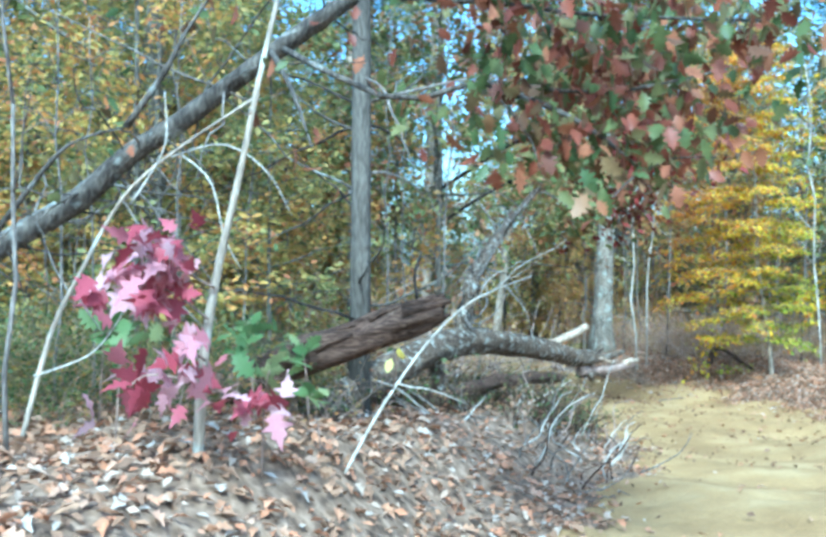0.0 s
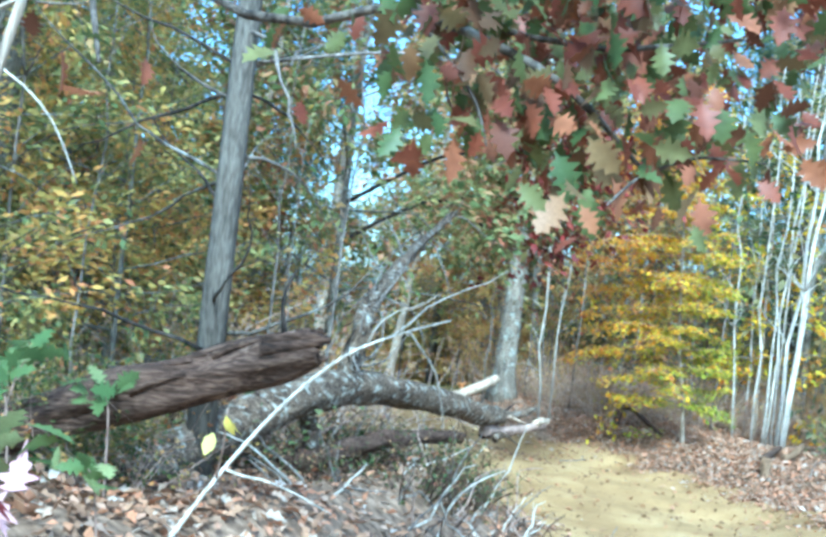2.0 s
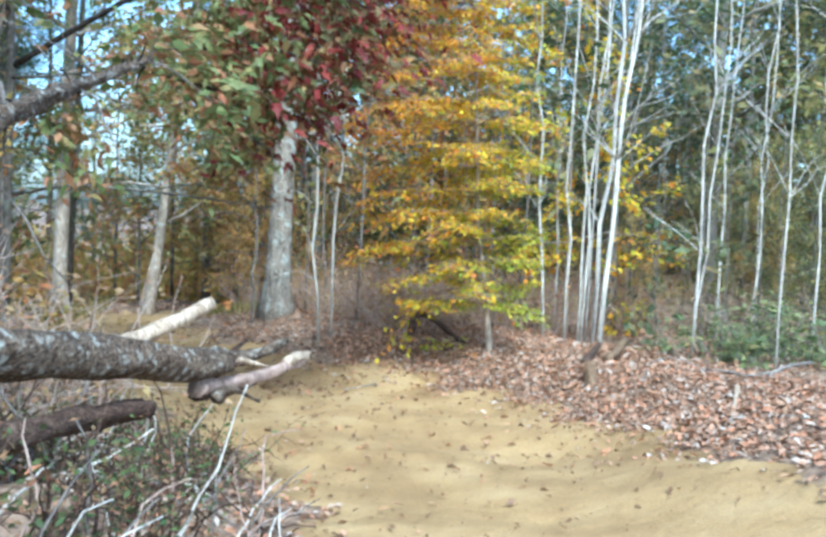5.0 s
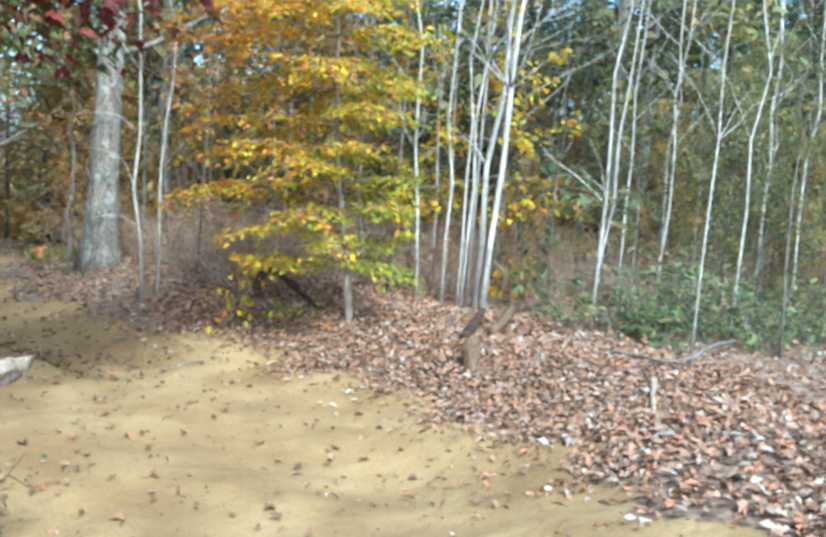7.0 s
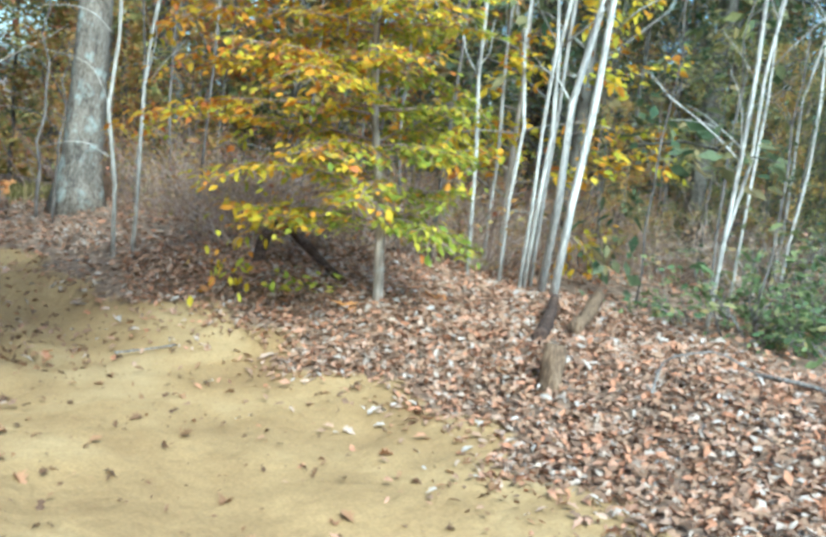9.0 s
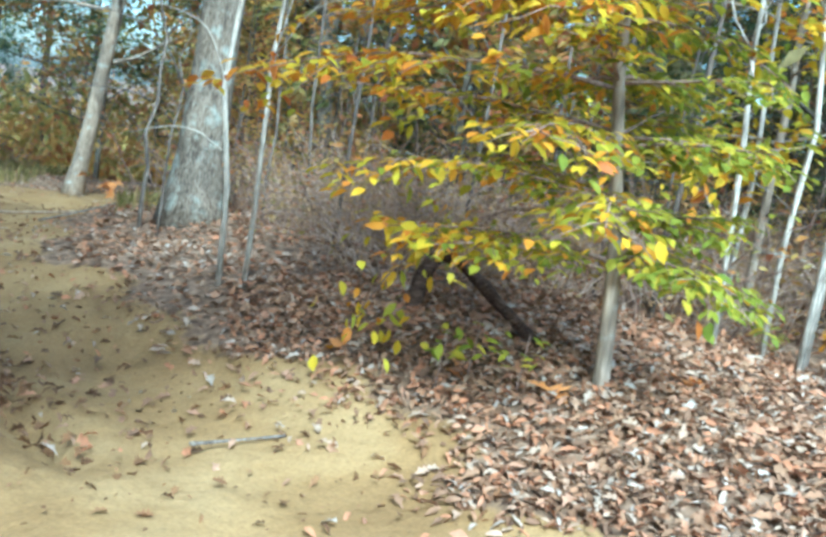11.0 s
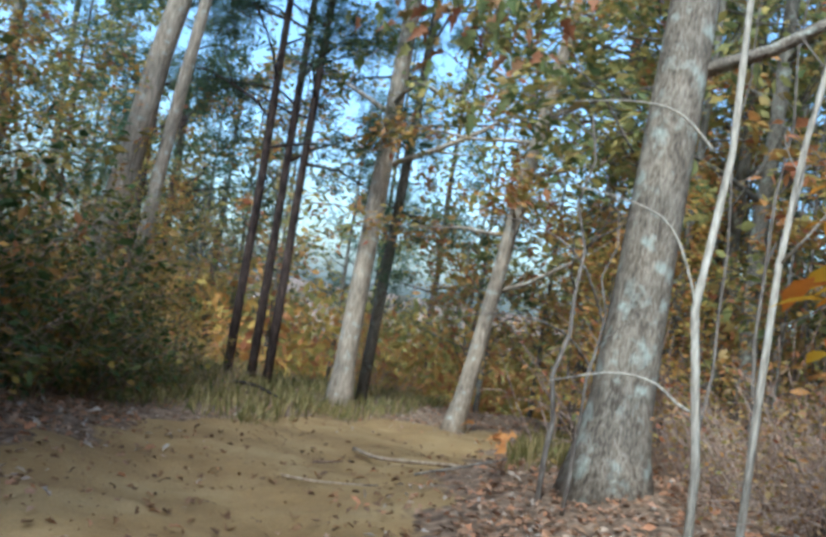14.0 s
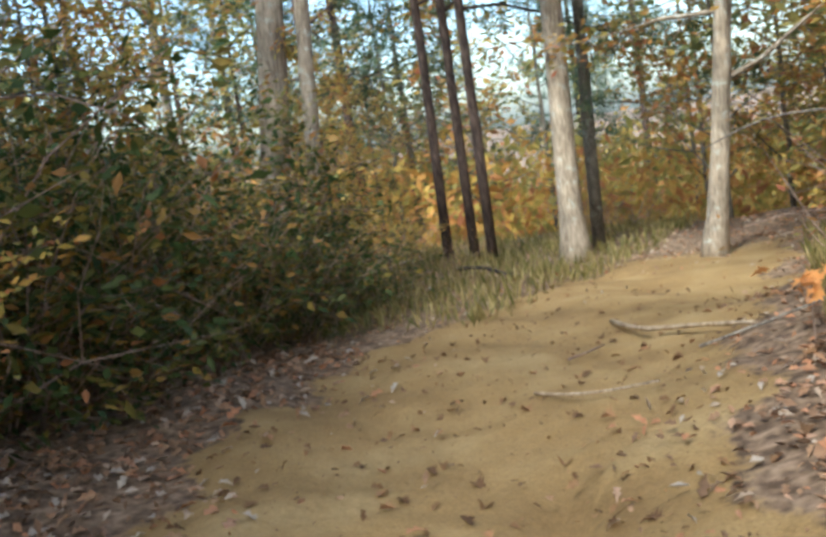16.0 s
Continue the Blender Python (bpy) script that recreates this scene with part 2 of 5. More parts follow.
def ground_z(x, y):
    """Height of the ground: a sunken trail between a bank on either side."""
    z = np.interp(y, GY, GZ)
    xr, xl = np.interp(y, YS, XR), np.interp(y, YS, XL)
    z = z + 0.41 * smooth((x - xr + 1.5) / 2.5) * smooth((y + 2) / 8) * (1 - smooth((y - 19) / 9))
    z = z + np.interp(y, YS, LB) * smooth((xl + 0.15 - x) / 1.1)
    z = z + 0.05 * np.sin(x * 1.3 + 0.7) * np.sin(y * 0.9) + 0.03 * np.sin(x * 2.9 + y * 2.1)
    return z


def sandy(x, y):
    """1 on the bare sand of the trail, 0 among the fallen leaves."""
    xr, xl = np.interp(y, YS, SR), np.interp(y, YS, SL)
    w = 0.12 * np.sin(y * 3.1) + 0.1 * np.sin(y * 7.3 + x)
    s = smooth((xr - x + w) / 0.6) * smooth((x - xl + w) / 0.5)
    return s * (1 - smooth((y - 24) / 5))


def mesh_of(name, verts, faces, mat, even=True):
    me = bpy.data.meshes.new(name)
    me.from_pydata([tuple(v) for v in verts], [], faces)
    me.materials.append(mat)
    if even:
        me.polygons.foreach_set("use_smooth", np.ones(len(me.polygons), bool))
    me.update()
    return me


def axis(lo, hi, near0, near1, fine, coarse):
    a = list(np.arange(near0, near1, fine))
    step, v = fine, near1
    while v < hi:
        a.append(v)
        step = min(step * 1.25, coarse)
        v += step
    step, v = fine, near0
    while v > lo:
        step = min(step * 1.25, coarse)
        v -= step
        a.append(v)
    return np.array(sorted(a))


gx, gy = axis(-2500, 2500, -3, 9, 0.1, 250), axis(-2500, 2500, 0, 24, 0.1, 250)
GX, GYY = np.meshgrid(gx, gy)
GZZ = ground_z(GX, GYY)


def lumps(xs, ys):
    """Small unevenness of the ground near the trail."""
    return np.array([noise.noise((x * 1.3, y * 1.3, 0)) * 0.045 + noise.noise((x * 3.4, y * 3.4, 3)) * 0.028 + noise.noise((x * 8, y * 8, 6)) * 0.02 if -4 < x < 10 and -2 < y < 26 else 0 for x, y in zip(xs, ys)])


rough = lumps(GX.ravel(), GYY.ravel())
rut = -0.15 * np.exp(-((GX - 3.02 + 0.35 * (GYY - 15.09) + 0.03 * np.sin(GYY * 3)) / 0.11) ** 2) * smooth((GYY - 13.8) / 0.8) * (1 - smooth((GYY - 17.6) / 0.8))
gverts = np.stack([GX.ravel(), GYY.ravel(), GZZ.ravel() + rough + rut.ravel()], 1)
nx, ny = len(gx), len(gy)
gfaces = [(j * nx + i, j * nx + i + 1, (j + 1) * nx + i + 1, (j + 1) * nx + i) for j in range(ny - 1) for i in range(nx - 1)]

m, n, l, b = material("sand and leaf mould", 0.95)
at = n.new("ShaderNodeAttribute")
at.attribute_name = "sand"
f1, f2, f3 = noise_of(n, l, 1.6, 5), noise_of(n, l, 60, 4), noise_of(n, l, 14, 8)
sandc = ramp(n, l, f1, [(0.3, (0.24, 0.15, 0.062)), (0.5, (0.32, 0.208, 0.088)), (0.7, (0.4, 0.278, 0.13))])
sandc = mix(n, l, 0.35, sandc, ramp(n, l, f2, [(0.3, (0.3, 0.3, 0.3)), (0.7, (0.7, 0.7, 0.7))]), "OVERLAY")
mould = ramp(n, l, f3, [(0.35, (0.1, 0.065, 0.042)), (0.5, (0.21, 0.14, 0.09)), (0.65, (0.33, 0.23, 0.155))])
edge = n.new("ShaderNodeMath")
edge.operation = "MULTIPLY_ADD"
l.new(f3, edge.inputs[0])
edge.inputs[1].default_value = 0.9
l.new(at.outputs["Fac"], edge.inputs[2])
k = ramp(n, l, edge.outputs[0], [(0.78, (0, 0, 0)), (0.98, (1, 1, 1))])
l.new(mix(n, l, k, mould, sandc), b.inputs["Base Color"])
bump(n, l, b, f3, 0.6, 0.03)
GROUND_MAT = m
ground = new("ground", mesh_of("ground", gverts, gfaces, GROUND_MAT))
va = ground.data.attributes.new("sand", "FLOAT", "POINT")
va.data.foreach_set("value", sandy(GX, GYY).ravel().astype(np.float32))
tagged(ground, "sandy woodland trail between banks of brown leaf litter", "ground", kind="structure")

# ---- builders ----
rng = np.random.default_rng(7)


class Geo:
    """Collects tubes into one mesh."""

    def __init__(self):
        self.v, self.f = [], []

    def tube(self, pts, radii, sides=6, rough=0.06):
        pts = np.array(pts, float)
        radii = np.array(radii, float)
        t = np.gradient(pts, axis=0)
        t /= np.linalg.norm(t, axis=1)[:, None] + 1e-9
        ref = np.array([0.0, 0.0, 1.0]) if abs(t[0, 2]) < 0.8 else np.array([1.0, 0.0, 0.0])
        u = np.cross(t, ref)
        u /= np.linalg.norm(u, axis=1)[:, None] + 1e-9
        w = np.cross(t, u)
        a = np.linspace(0, 2 * np.pi, sides, endpoint=False)
        r = radii[:, None] * np.ones((len(pts), sides))
        if rough:
            o3 = rng.uniform(0, 50, 3)
            q = np.stack([np.cos(a)[None] * 1.6 + 0 * r, np.sin(a)[None] * 1.6 + 0 * r, (np.cumsum(np.linalg.norm(np.gradient(pts, axis=0), axis=1)) / (radii.max() * 3 + 1e-6))[:, None] + 0 * r], 2) + o3
            r = r * (1 + rough * 2.2 * np.array([noise.noise(v) for v in q.reshape(-1, 3)]).reshape(r.shape))
        ring = pts[:, None] + r[..., None] * (np.cos(a)[None, :, None] * u[:, None] + np.sin(a)[None, :, None] * w[:, None])
        o = len(self.v)
        self.v.extend(ring.reshape(-1, 3))
        for i in range(len(pts) - 1):
            for k in range(sides):
                k2 = (k + 1) % sides
                self.f.append((o + i * sides + k, o + i * sides + k2, o + (i + 1) * sides + k2, o + (i + 1) * sides + k))
        self.f.append(tuple(o + k for k in range(sides))[::-1])
        self.f.append(tuple(o + (len(pts) - 1) * sides + k for k in range(sides)))
        return self

    def mesh(self, name, mat):
        return mesh_of(name, self.v, self.f, mat)


def wander(p0, direction, length, steps, bend=0.25, droop=0.0):
    """A branch line from p0 that strays as it grows."""
    d = np.array(direction, float)
    d /= np.linalg.norm(d)
    pts = [np.array(p0, float)]
    for _ in range(steps):
        d = d + rng.normal(0, bend, 3) / math.sqrt(steps) + np.array([0, 0, droop / steps])
        d /= np.linalg.norm(d)
        pts.append(pts[-1] + d * length / steps)
    return np.array(pts)


def leaf_shape(half, fold=0.12, bow=0.12):
    """Verts and faces of a leaf, from the half widths along its midrib."""
    v, f = [], []
    for x, w in half:
        z = -bow * x * x
        v += [(x, 0, z), (x, w, z + fold * w), (x, -w, z + fold * w)]
    for i in range(len(half) - 1):
        a, c = i * 3, i * 3 + 3
        f += [(a, c, c + 1, a + 1), (a + 2, c + 2, c, a)]
    return np.array(v), f


OVAL = leaf_shape([(0, 0.015), (0.3, 0.23), (0.65, 0.24), (1, 0.01)], 0.25, 0.25)
OAK = leaf_shape([(0, 0.015), (0.15, 0.05), (0.22, 0.24), (0.3, 0.13), (0.43, 0.41), (0.51, 0.17), (0.62, 0.37), (0.71, 0.15), (0.84, 0.22), (0.89, 0.09), (1, 0.01)], 0.25, 0.2)
MAPLE = leaf_shape([(0, 0.02), (0.1, 0.3), (0.22, 0.16), (0.38, 0.45), (0.45, 0.16), (0.62, 0.22), (0.68, 0.1), (1, 0.01)], 0.2, 0.2)
DRY = leaf_shape([(0, 0.03), (0.3, 0.22), (0.7, 0.21), (1, 0.04)], 0.45, 0.4)
LOBED = leaf_shape([(0, 0.03), (0.25, 0.28), (0.4, 0.13), (0.6, 0.3), (0.75, 0.11), (1, 0.03)], 0.5, 0.4)
DRYFAR = (np.array([(0, 0, 0.06), (0.5, 0.26, 0.12), (1, 0, 0.0), (0.5, -0.26, 0.14), (0.5, 0, -0.02)]), [(0, 4, 1), (4, 2, 1), (0, 3, 4), (3, 2, 4)])
SIMPLE = (np.array([(0, 0, 0), (0.45, 0.24, 0.05), (1, 0, -0.05), (0.45, -0.24, 0.05)]), [(0, 2, 1), (0, 3, 2)])
TUFT = (np.array([(0, 0, 0), (0.95, 0.3, 0.1), (0.9, 0.38, 0.1), (1.0, 0.05, -0.1), (1.0, -0.04, -0.1), (0.9, -0.36, 0.12), (0.95, -0.28, 0.12), (0.8, 0.1, 0.5), (0.8, 0.02, 0.52)]), [(0, 1, 2), (0, 3, 4), (0, 5, 6), (0, 7, 8)])
NEEDLE = (np.array([(0, 0, 0), (0.5, 0.06, 0.0), (1, 0, 0), (0.5, -0.06, 0.0)]), [(0, 2, 1), (0, 3, 2)])


def leaf_mesh(name, shape, pos, aim, size, mat, flat=0.6):
    """Many leaves of one shape: where, which way the tip points, how long."""
    tv, tf = shape
    pos, aim, size = np.array(pos, float), np.array(aim, float), np.array(size, float)
    n = len(pos)
    aim = aim / (np.linalg.norm(aim, axis=1)[:, None] + 1e-9)
    up = rng.normal(0, 1, (n, 3)) * (1 - flat) + np.array([0, 0, 1.0]) * flat
    side = np.cross(up, aim)
    side /= np.linalg.norm(side, axis=1)[:, None] + 1e-9
    nor = np.cross(aim, side)
    wide = rng.uniform(0.75, 1.15, n)
    v = pos[:, None] + size[:, None, None] * (tv[None, :, 0:1] * aim[:, None] + tv[None, :, 1:2] * side[:, None] * wide[:, None, None] + tv[None, :, 2:3] * nor[:, None])
    k = len(tv)
    lens = [len(f) for f in tf]
    idx = np.concatenate([np.array(f) for f in tf])
    loops = (np.arange(n)[:, None] * k + idx[None]).ravel()
    tot = np.tile(lens, n)
    me = bpy.data.meshes.new(name)
    me.vertices.add(n * k)
    me.vertices.foreach_set("co", v.astype(np.float32).ravel())
    me.loops.add(len(loops))
    me.loops.foreach_set("vertex_index", loops.astype(np.int32))
    me.polygons.add(len(tot))
    me.polygons.foreach_set("loop_start", np.concatenate([[0], np.cumsum(tot)[:-1]]).astype(np.int32))
    me.polygons.foreach_set("loop_total", tot.astype(np.int32))
    me.materials.append(mat)
    me.update(calc_edges=True)
    return me


def thing(name, x, y, z=None, label="", category="", group="", kind=""):
    ob = new(name)
    ob.empty_display_size = 0.2
    ob.location = (x, y, float(ground_z(x, y)) if z is None else z)
    return tagged(ob, label, category, group, kind)


def child(name, mesh, parent, label=""):
    ob = new(name, mesh)
    ob.parent = parent
    if label:
        ob["label"] = label
    return ob


def sprays(lines, per_m, spread, size, tip_only=0.3):
    """Leaf places along branch lines."""
    pos, aim = [], []
    for pts in lines:
        seg = np.diff(pts, axis=0)
        ln = np.linalg.norm(seg, axis=1).sum()
        for _ in range(max(1, int(ln * per_m))):
            s = tip_only + (1 - tip_only) * rng.random()
            i = min(int(s * len(seg)), len(seg) - 1)
            p = pts[i] + seg[i] * (s * len(seg) - i)
            pos.append(p + rng.normal(0, spread, 3))
            a = rng.normal(0, 1, 3)
            a[2] = -abs(a[2]) * 0.5 + 0.1
            aim.append(a + seg[i] / (np.linalg.norm(seg[i]) + 1e-9) * 0.8)
    return pos, aim, np.array([size]) * rng.uniform(0.7, 1.25, len(pos))


def tree(name, x, y, h, r, bark_mat, leaf_mat, label, category="tree", lean=(0, 0), first=0.35, limbs=14, reach=0.25, per_m=26, leaf=0.12, shape=SIMPLE, flare=0.0, wob=0.02, twigs=3, spread=0.12, group="", rise=0.5, sides=8, droop=0.1, z=None, tips=0.5):
    """A tree: tapered trunk, limbs with twigs, and a crown of single leaves."""
    top = thing(name, x, y, z, label, category, group)
    st = 12
    pts = np.array([[lean[0] * h * (i / st) + rng.normal(0, wob) * h * 0.06, lean[1] * h * (i / st) + rng.normal(0, wob) * h * 0.06, h * i / st - (0.15 if i == 0 else 0)] for i in range(st + 1)])
    if flare:
        pts = np.insert(pts, 1, pts[0] * 0.8 + pts[1] * 0.2 + np.array([0, 0, 0.12]), axis=0)
        pts = np.insert(pts, 2, pts[0] * 0.55 + pts[2] * 0.45, axis=0)
    tt = np.clip(pts[:, 2] / h, 0, 1)
    rad = r * (1 - 0.88 * tt) + flare * np.exp(-np.clip(pts[:, 2], 0, 99) / 0.28)
    g = Geo().tube(pts, rad, sides, 0.05)
    child("trunk", g.mesh("trunk", bark_mat), top)
    bg, lines = Geo(), []
    for k in range(limbs):
        s = first + (0.98 - first) * (k + rng.random()) / limbs
        i = min(int(s * (len(pts) - 1)), len(pts) - 2)
        p = pts[i] + (pts[i + 1] - pts[i]) * (s * (len(pts) - 1) - i)
        a = k * 2.4 + rng.uniform(-0.5, 0.5)
        ln = h * reach * (1.15 - 0.75 * s) * rng.uniform(0.7, 1.2)
        main = wander(p, (math.cos(a), math.sin(a), rise * rng.uniform(0.4, 1.3)), ln, 5, 0.35, -droop)
        r0 = max(0.004, r * (1 - 0.85 * s) * 0.4)
        bg.tube(main, np.linspace(r0, 0.003, 6), 4)
        lines.append(main)
        for _ in range(twigs):
            j = rng.integers(1, 5)
            a2 = rng.normal(0, 1, 3)
            tw = wander(main[j], (main[j + 1] - main[j]) / ln * 3 + a2 * 0.5, ln * rng.uniform(0.3, 0.55), 3, 0.4, -droop)
            bg.tube(tw, np.linspace(r0 * 0.45, 0.002, 4), 3)
            lines.append(tw)
    if bg.v:
        tagged(child("limb_tangle", bg.mesh("limb_tangle", bark_mat), top), kind="stuff")
    if per_m:
        pos, aim, size = sprays(lines, per_m, spread * 0.62, leaf, tips)
        pos, aim = np.array(pos), np.array(aim)
        wx, wy = pos[:, 0] + x, pos[:, 1] + y
        over = (wx > np.interp(wy, YS, XL)) & (wx < np.interp(wy, YS, XR) + 0.3) & (wy < 17) & (pos[:, 2] < 3.0)
        child("crown", leaf_mesh("crown", shape, pos[~over], aim[~over], size[~over], leaf_mat), top)
    return top


def bare(name, x, y, h, r, mat, label, lean=(0, 0), group="", twigs=6, fork=None, first=0.3):
    """A thin bare stem with a few twigs."""
    top = thing(name, x, y, None, label, "sapling", group)
    st = 9
    pts = np.array([[lean[0] * h * (i / st) + rng.normal(0, 0.012) * min(i, 3), lean[1] * h * (i / st) + rng.normal(0, 0.012) * min(i, 3), h * i / st - (0.1 if i == 0 else 0)] for i in range(st + 1)])
    child("trunk", Geo().tube(pts, np.linspace(r, r * 0.3, st + 1), 7, 0.04).mesh("trunk", mat), top)
    g = Geo()
    for k in range(twigs):
        s = first + (0.97 - first) * rng.random()
        i = min(int(s * st), st - 1)
        a = rng.uniform(0, 6.28)
        tw = wander(pts[i], (math.cos(a), math.sin(a), 1.1), h * rng.uniform(0.1, 0.22), 4, 0.3)
        g.tube(tw, np.linspace(r * 0.4, 0.002, 5), 4)
        t2 = wander(tw[2], (math.cos(a + 1), math.sin(a + 1), 0.7), h * 0.08, 3, 0.3)
        g.tube(t2, np.linspace(r * 0.2, 0.0015, 4), 3)
    if g.v:
        tagged(child("twig_tangle", g.mesh("twig_tangle", mat), top), kind="stuff")
    return top


def copies(ob, spots):
    for x, y, turn, size in spots:
        ob2 = copy_thing(ob, Matrix.Identity(4))
        ob2.matrix_basis = pose(x, y, float(ground_z(x, y)), 0, 0, turn) @ Matrix.Scale(size, 4)


def thicket(name, x, y, w, h, n, twig_mat, leaf_mat, label, per_m=30, leaf=0.07, shape=SIMPLE, category="shrub", group=""):
    """A shrub: many stems from the ground, forking, with leaves."""
    top = thing(name, x, y, None, label, category, group)
    g, lines = Geo(), []
    for k in range(n):
        a, d = rng.uniform(0, 6.28), w * 0.5 * math.sqrt(rng.random())
        p = np.array([math.cos(a) * d * 0.7, math.sin(a) * d * 0.7, -0.05])
        main = wander(p, (math.cos(a) * 0.5, math.sin(a) * 0.5, 1.0), h * rng.uniform(0.6, 1.1), 5, 0.5, -0.3)
        g.tube(main, np.linspace(0.009, 0.002, 6), 3)
        lines.append(main)
        for _ in range(3):
            j = rng.integers(1, 5)
            tw = wander(main[j], rng.normal(0, 1, 3) + (0, 0, 0.6), h * rng.uniform(0.2, 0.4), 3, 0.4)
            g.tube(tw, np.linspace(0.005, 0.0015, 4), 3)
            lines.append(tw)
    tagged(child("stem_tangle", g.mesh("stem_tangle", twig_mat), top), kind="stuff")
    if per_m:
        child("foliage", leaf_mesh("foliage", shape, *sprays(lines, per_m, 0.06, leaf, 0.15), leaf_mat), top)
    return top


def bezier(pts, n=12):
    """A smooth line through a few points."""
    pts = np.array(pts, float)
    t = np.linspace(0, len(pts) - 1, n)
    out = []
    for v in t:
        i = min(int(v), len(pts) - 2)
        u = v - i
        p0, p1, p2, p3 = pts[max(i - 1, 0)], pts[i], pts[i + 1], pts[min(i + 2, len(pts) - 1)]
        out.append(0.5 * (2 * p1 + (p2 - p0) * u + (2 * p0 - 5 * p1 + 4 * p2 - p3) * u * u + (3 * p1 - p0 - 3 * p2 + p3) * u ** 3))
    return np.array(out)


def stem(name, pts, r0, r1, mat, parent, n=12, sides=8, rough=0.06, label=""):
    line = bezier(pts, n)
    base = np.array(parent.location)
    child(name, Geo().tube(line - base, np.linspace(r0, r1, n), sides, rough).mesh(name, mat), parent, label)
    return line


def single_leaves(places, aims, sizes, shape, mat, parent, name="leaf", flat=0.5):
    """Leaves that are parts of their own, on three shared meshes."""
    kinds = []
    for k in range(3):
        v, f = shape
        v = np.array(v)
        v = v + np.stack([0 * v[:, 0], 0 * v[:, 0], (0.1 - 0.15 * k) * v[:, 0] ** 2 + 0.12 * np.sin(6 * v[:, 1] + k)* 0.3], 1)
        kinds.append(mesh_of(name, v, f, mat))
    base = Vector(parent.location)
    for p, a, s in zip(places, aims, sizes):
        a = Vector(a).normalized()
        up = Vector(rng.normal(0, 1, 3) * (1 - flat)) + Vector((0, 0, flat))
        side = up.cross(a).normalized()
        nor = a.cross(side)
        ob = new(name, kinds[int(rng.integers(0, 3))])
        ob.parent = parent
        w = float(rng.uniform(0.8, 1.15))
        rot = Matrix((a, side * w, nor)).transposed().to_4x4()
        ob.matrix_basis = Matrix.Translation(Vector(p) - base) @ rot @ Matrix.Scale(float(s), 4)


def laid(pts, r):
    """Points given as x, y and height over the ground, turned into places."""
    return [(x, y, float(ground_z(x, y)) + r + h) for x, y, h in pts]

# ---- trees that stand beside the trail ----
oak = tree("oak_tree", 3.79, 18.9, 17, 0.185, BARK_OAK, LEAF_ORANGE, "large grey oak with flared root and lichen patches", "tree", (0.03, 0.0), 0.26, 20, 0.22, 40, 0.14, flare=0.17, wob=0.006, sides=24, spread=0.2)
stem("dead_branch", [(3.65, 19.05, 0.95), (3.4, 18.85, 1.4), (3, 18.7, 1.57), (2.55, 18.6, 1.5)], 0.009, 0.003, TWIG_GREY, oak, 12, 5)
stem("dead_branch", [(3.65, 19.05, 2.15), (3.3, 18.85, 2.55), (2.8, 18.7, 2.7), (2.4, 18.6, 2.75)], 0.008, 0.003, TWIG_GREY, oak, 12, 5)
stem("dead_branch", [(3.7, 19, 0.55), (3.4, 18.65, 0.9), (3, 18.4, 0.97), (2.7, 18.3, 0.88)], 0.008, 0.003, TWIG_GREY, oak, 12, 5)
op, oa = [], []
for pts in ([(3.9, 18.9, 4.2), (3.2, 18.8, 3.9), (2.5, 18.7, 3.4), (2.0, 18.6, 2.9)], [(3.9, 18.9, 4.6), (3.0, 18.6, 4.2), (2.2, 18.4, 3.7), (1.5, 18.3, 3.3)], [(3.2, 18.8, 3.9), (2.9, 18.4, 3.2), (2.7, 18.2, 2.7)]):
    ln = stem("limb", pts, 0.03, 0.006, BARK_OAK, oak, 12, 6)
    p_, a_, _ = sprays([ln[3:]], 190, 0.24, 0.12, 0.1)
    op += p_
    oa += a_
tagged(child("foliage", leaf_mesh("foliage", LOBED, np.array(op) - np.array(oak.location), oa, rng.uniform(0.08, 0.15, len(op)), LEAF_RUST), oak, "olive and rust-brown leaves"), kind="stuff")
tree("hardwood_tree", 0.14, 27.0, 20, 0.17, BARK_TAN, LEAF_YELLOWGREEN, "tall smooth pale hardwood at the trail's far bend", "tree", (0.032, 0.0), 0.27, 20, 0.2, 50, 0.15, flare=0.1, wob=0.006, sides=12, spread=0.22)
tree("hardwood_tree", 0.3, 28.0, 19, 0.1, BARK_GREY, LEAF_ORANGE, "slim hardwood close behind a thicker one", "tree", (0.035, 0.0), 0.22, 18, 0.2, 50, 0.15, wob=0.008, spread=0.22)
tree("hardwood_tree", 2.07, 26.0, 15, 0.125, BARK_TAN, LEAF_ORANGE, "pale leaning hardwood with patchy bark", "tree", (0.135, 0.0), 0.25, 24, 0.22, 55, 0.14, flare=0.08, wob=0.012, sides=10, spread=0.22)
for px, py in ((-1.2, 27.5), (-1.52, 27.6), (-1.89, 27.5)):
    tree("pine_tree", px, py, 19, 0.085, BARK_PINE, LEAF_PINE, "slim dark pine with bare lower trunk", "tree", (0.01, 0), 0.19, 26, 0.15, 48, 0.2, TUFT, wob=0.01, group="pines beyond the bend", spread=0.22)
tree("hardwood_tree", -2.95, 24.2, 17, 0.2, BARK_TAN, LEAF_YELLOWGREEN, "yellowish tall trunk rising out of the thicket", "tree", (0.15, 0), 0.36, 18, 0.22, 50, 0.14, sides=10, spread=0.2)
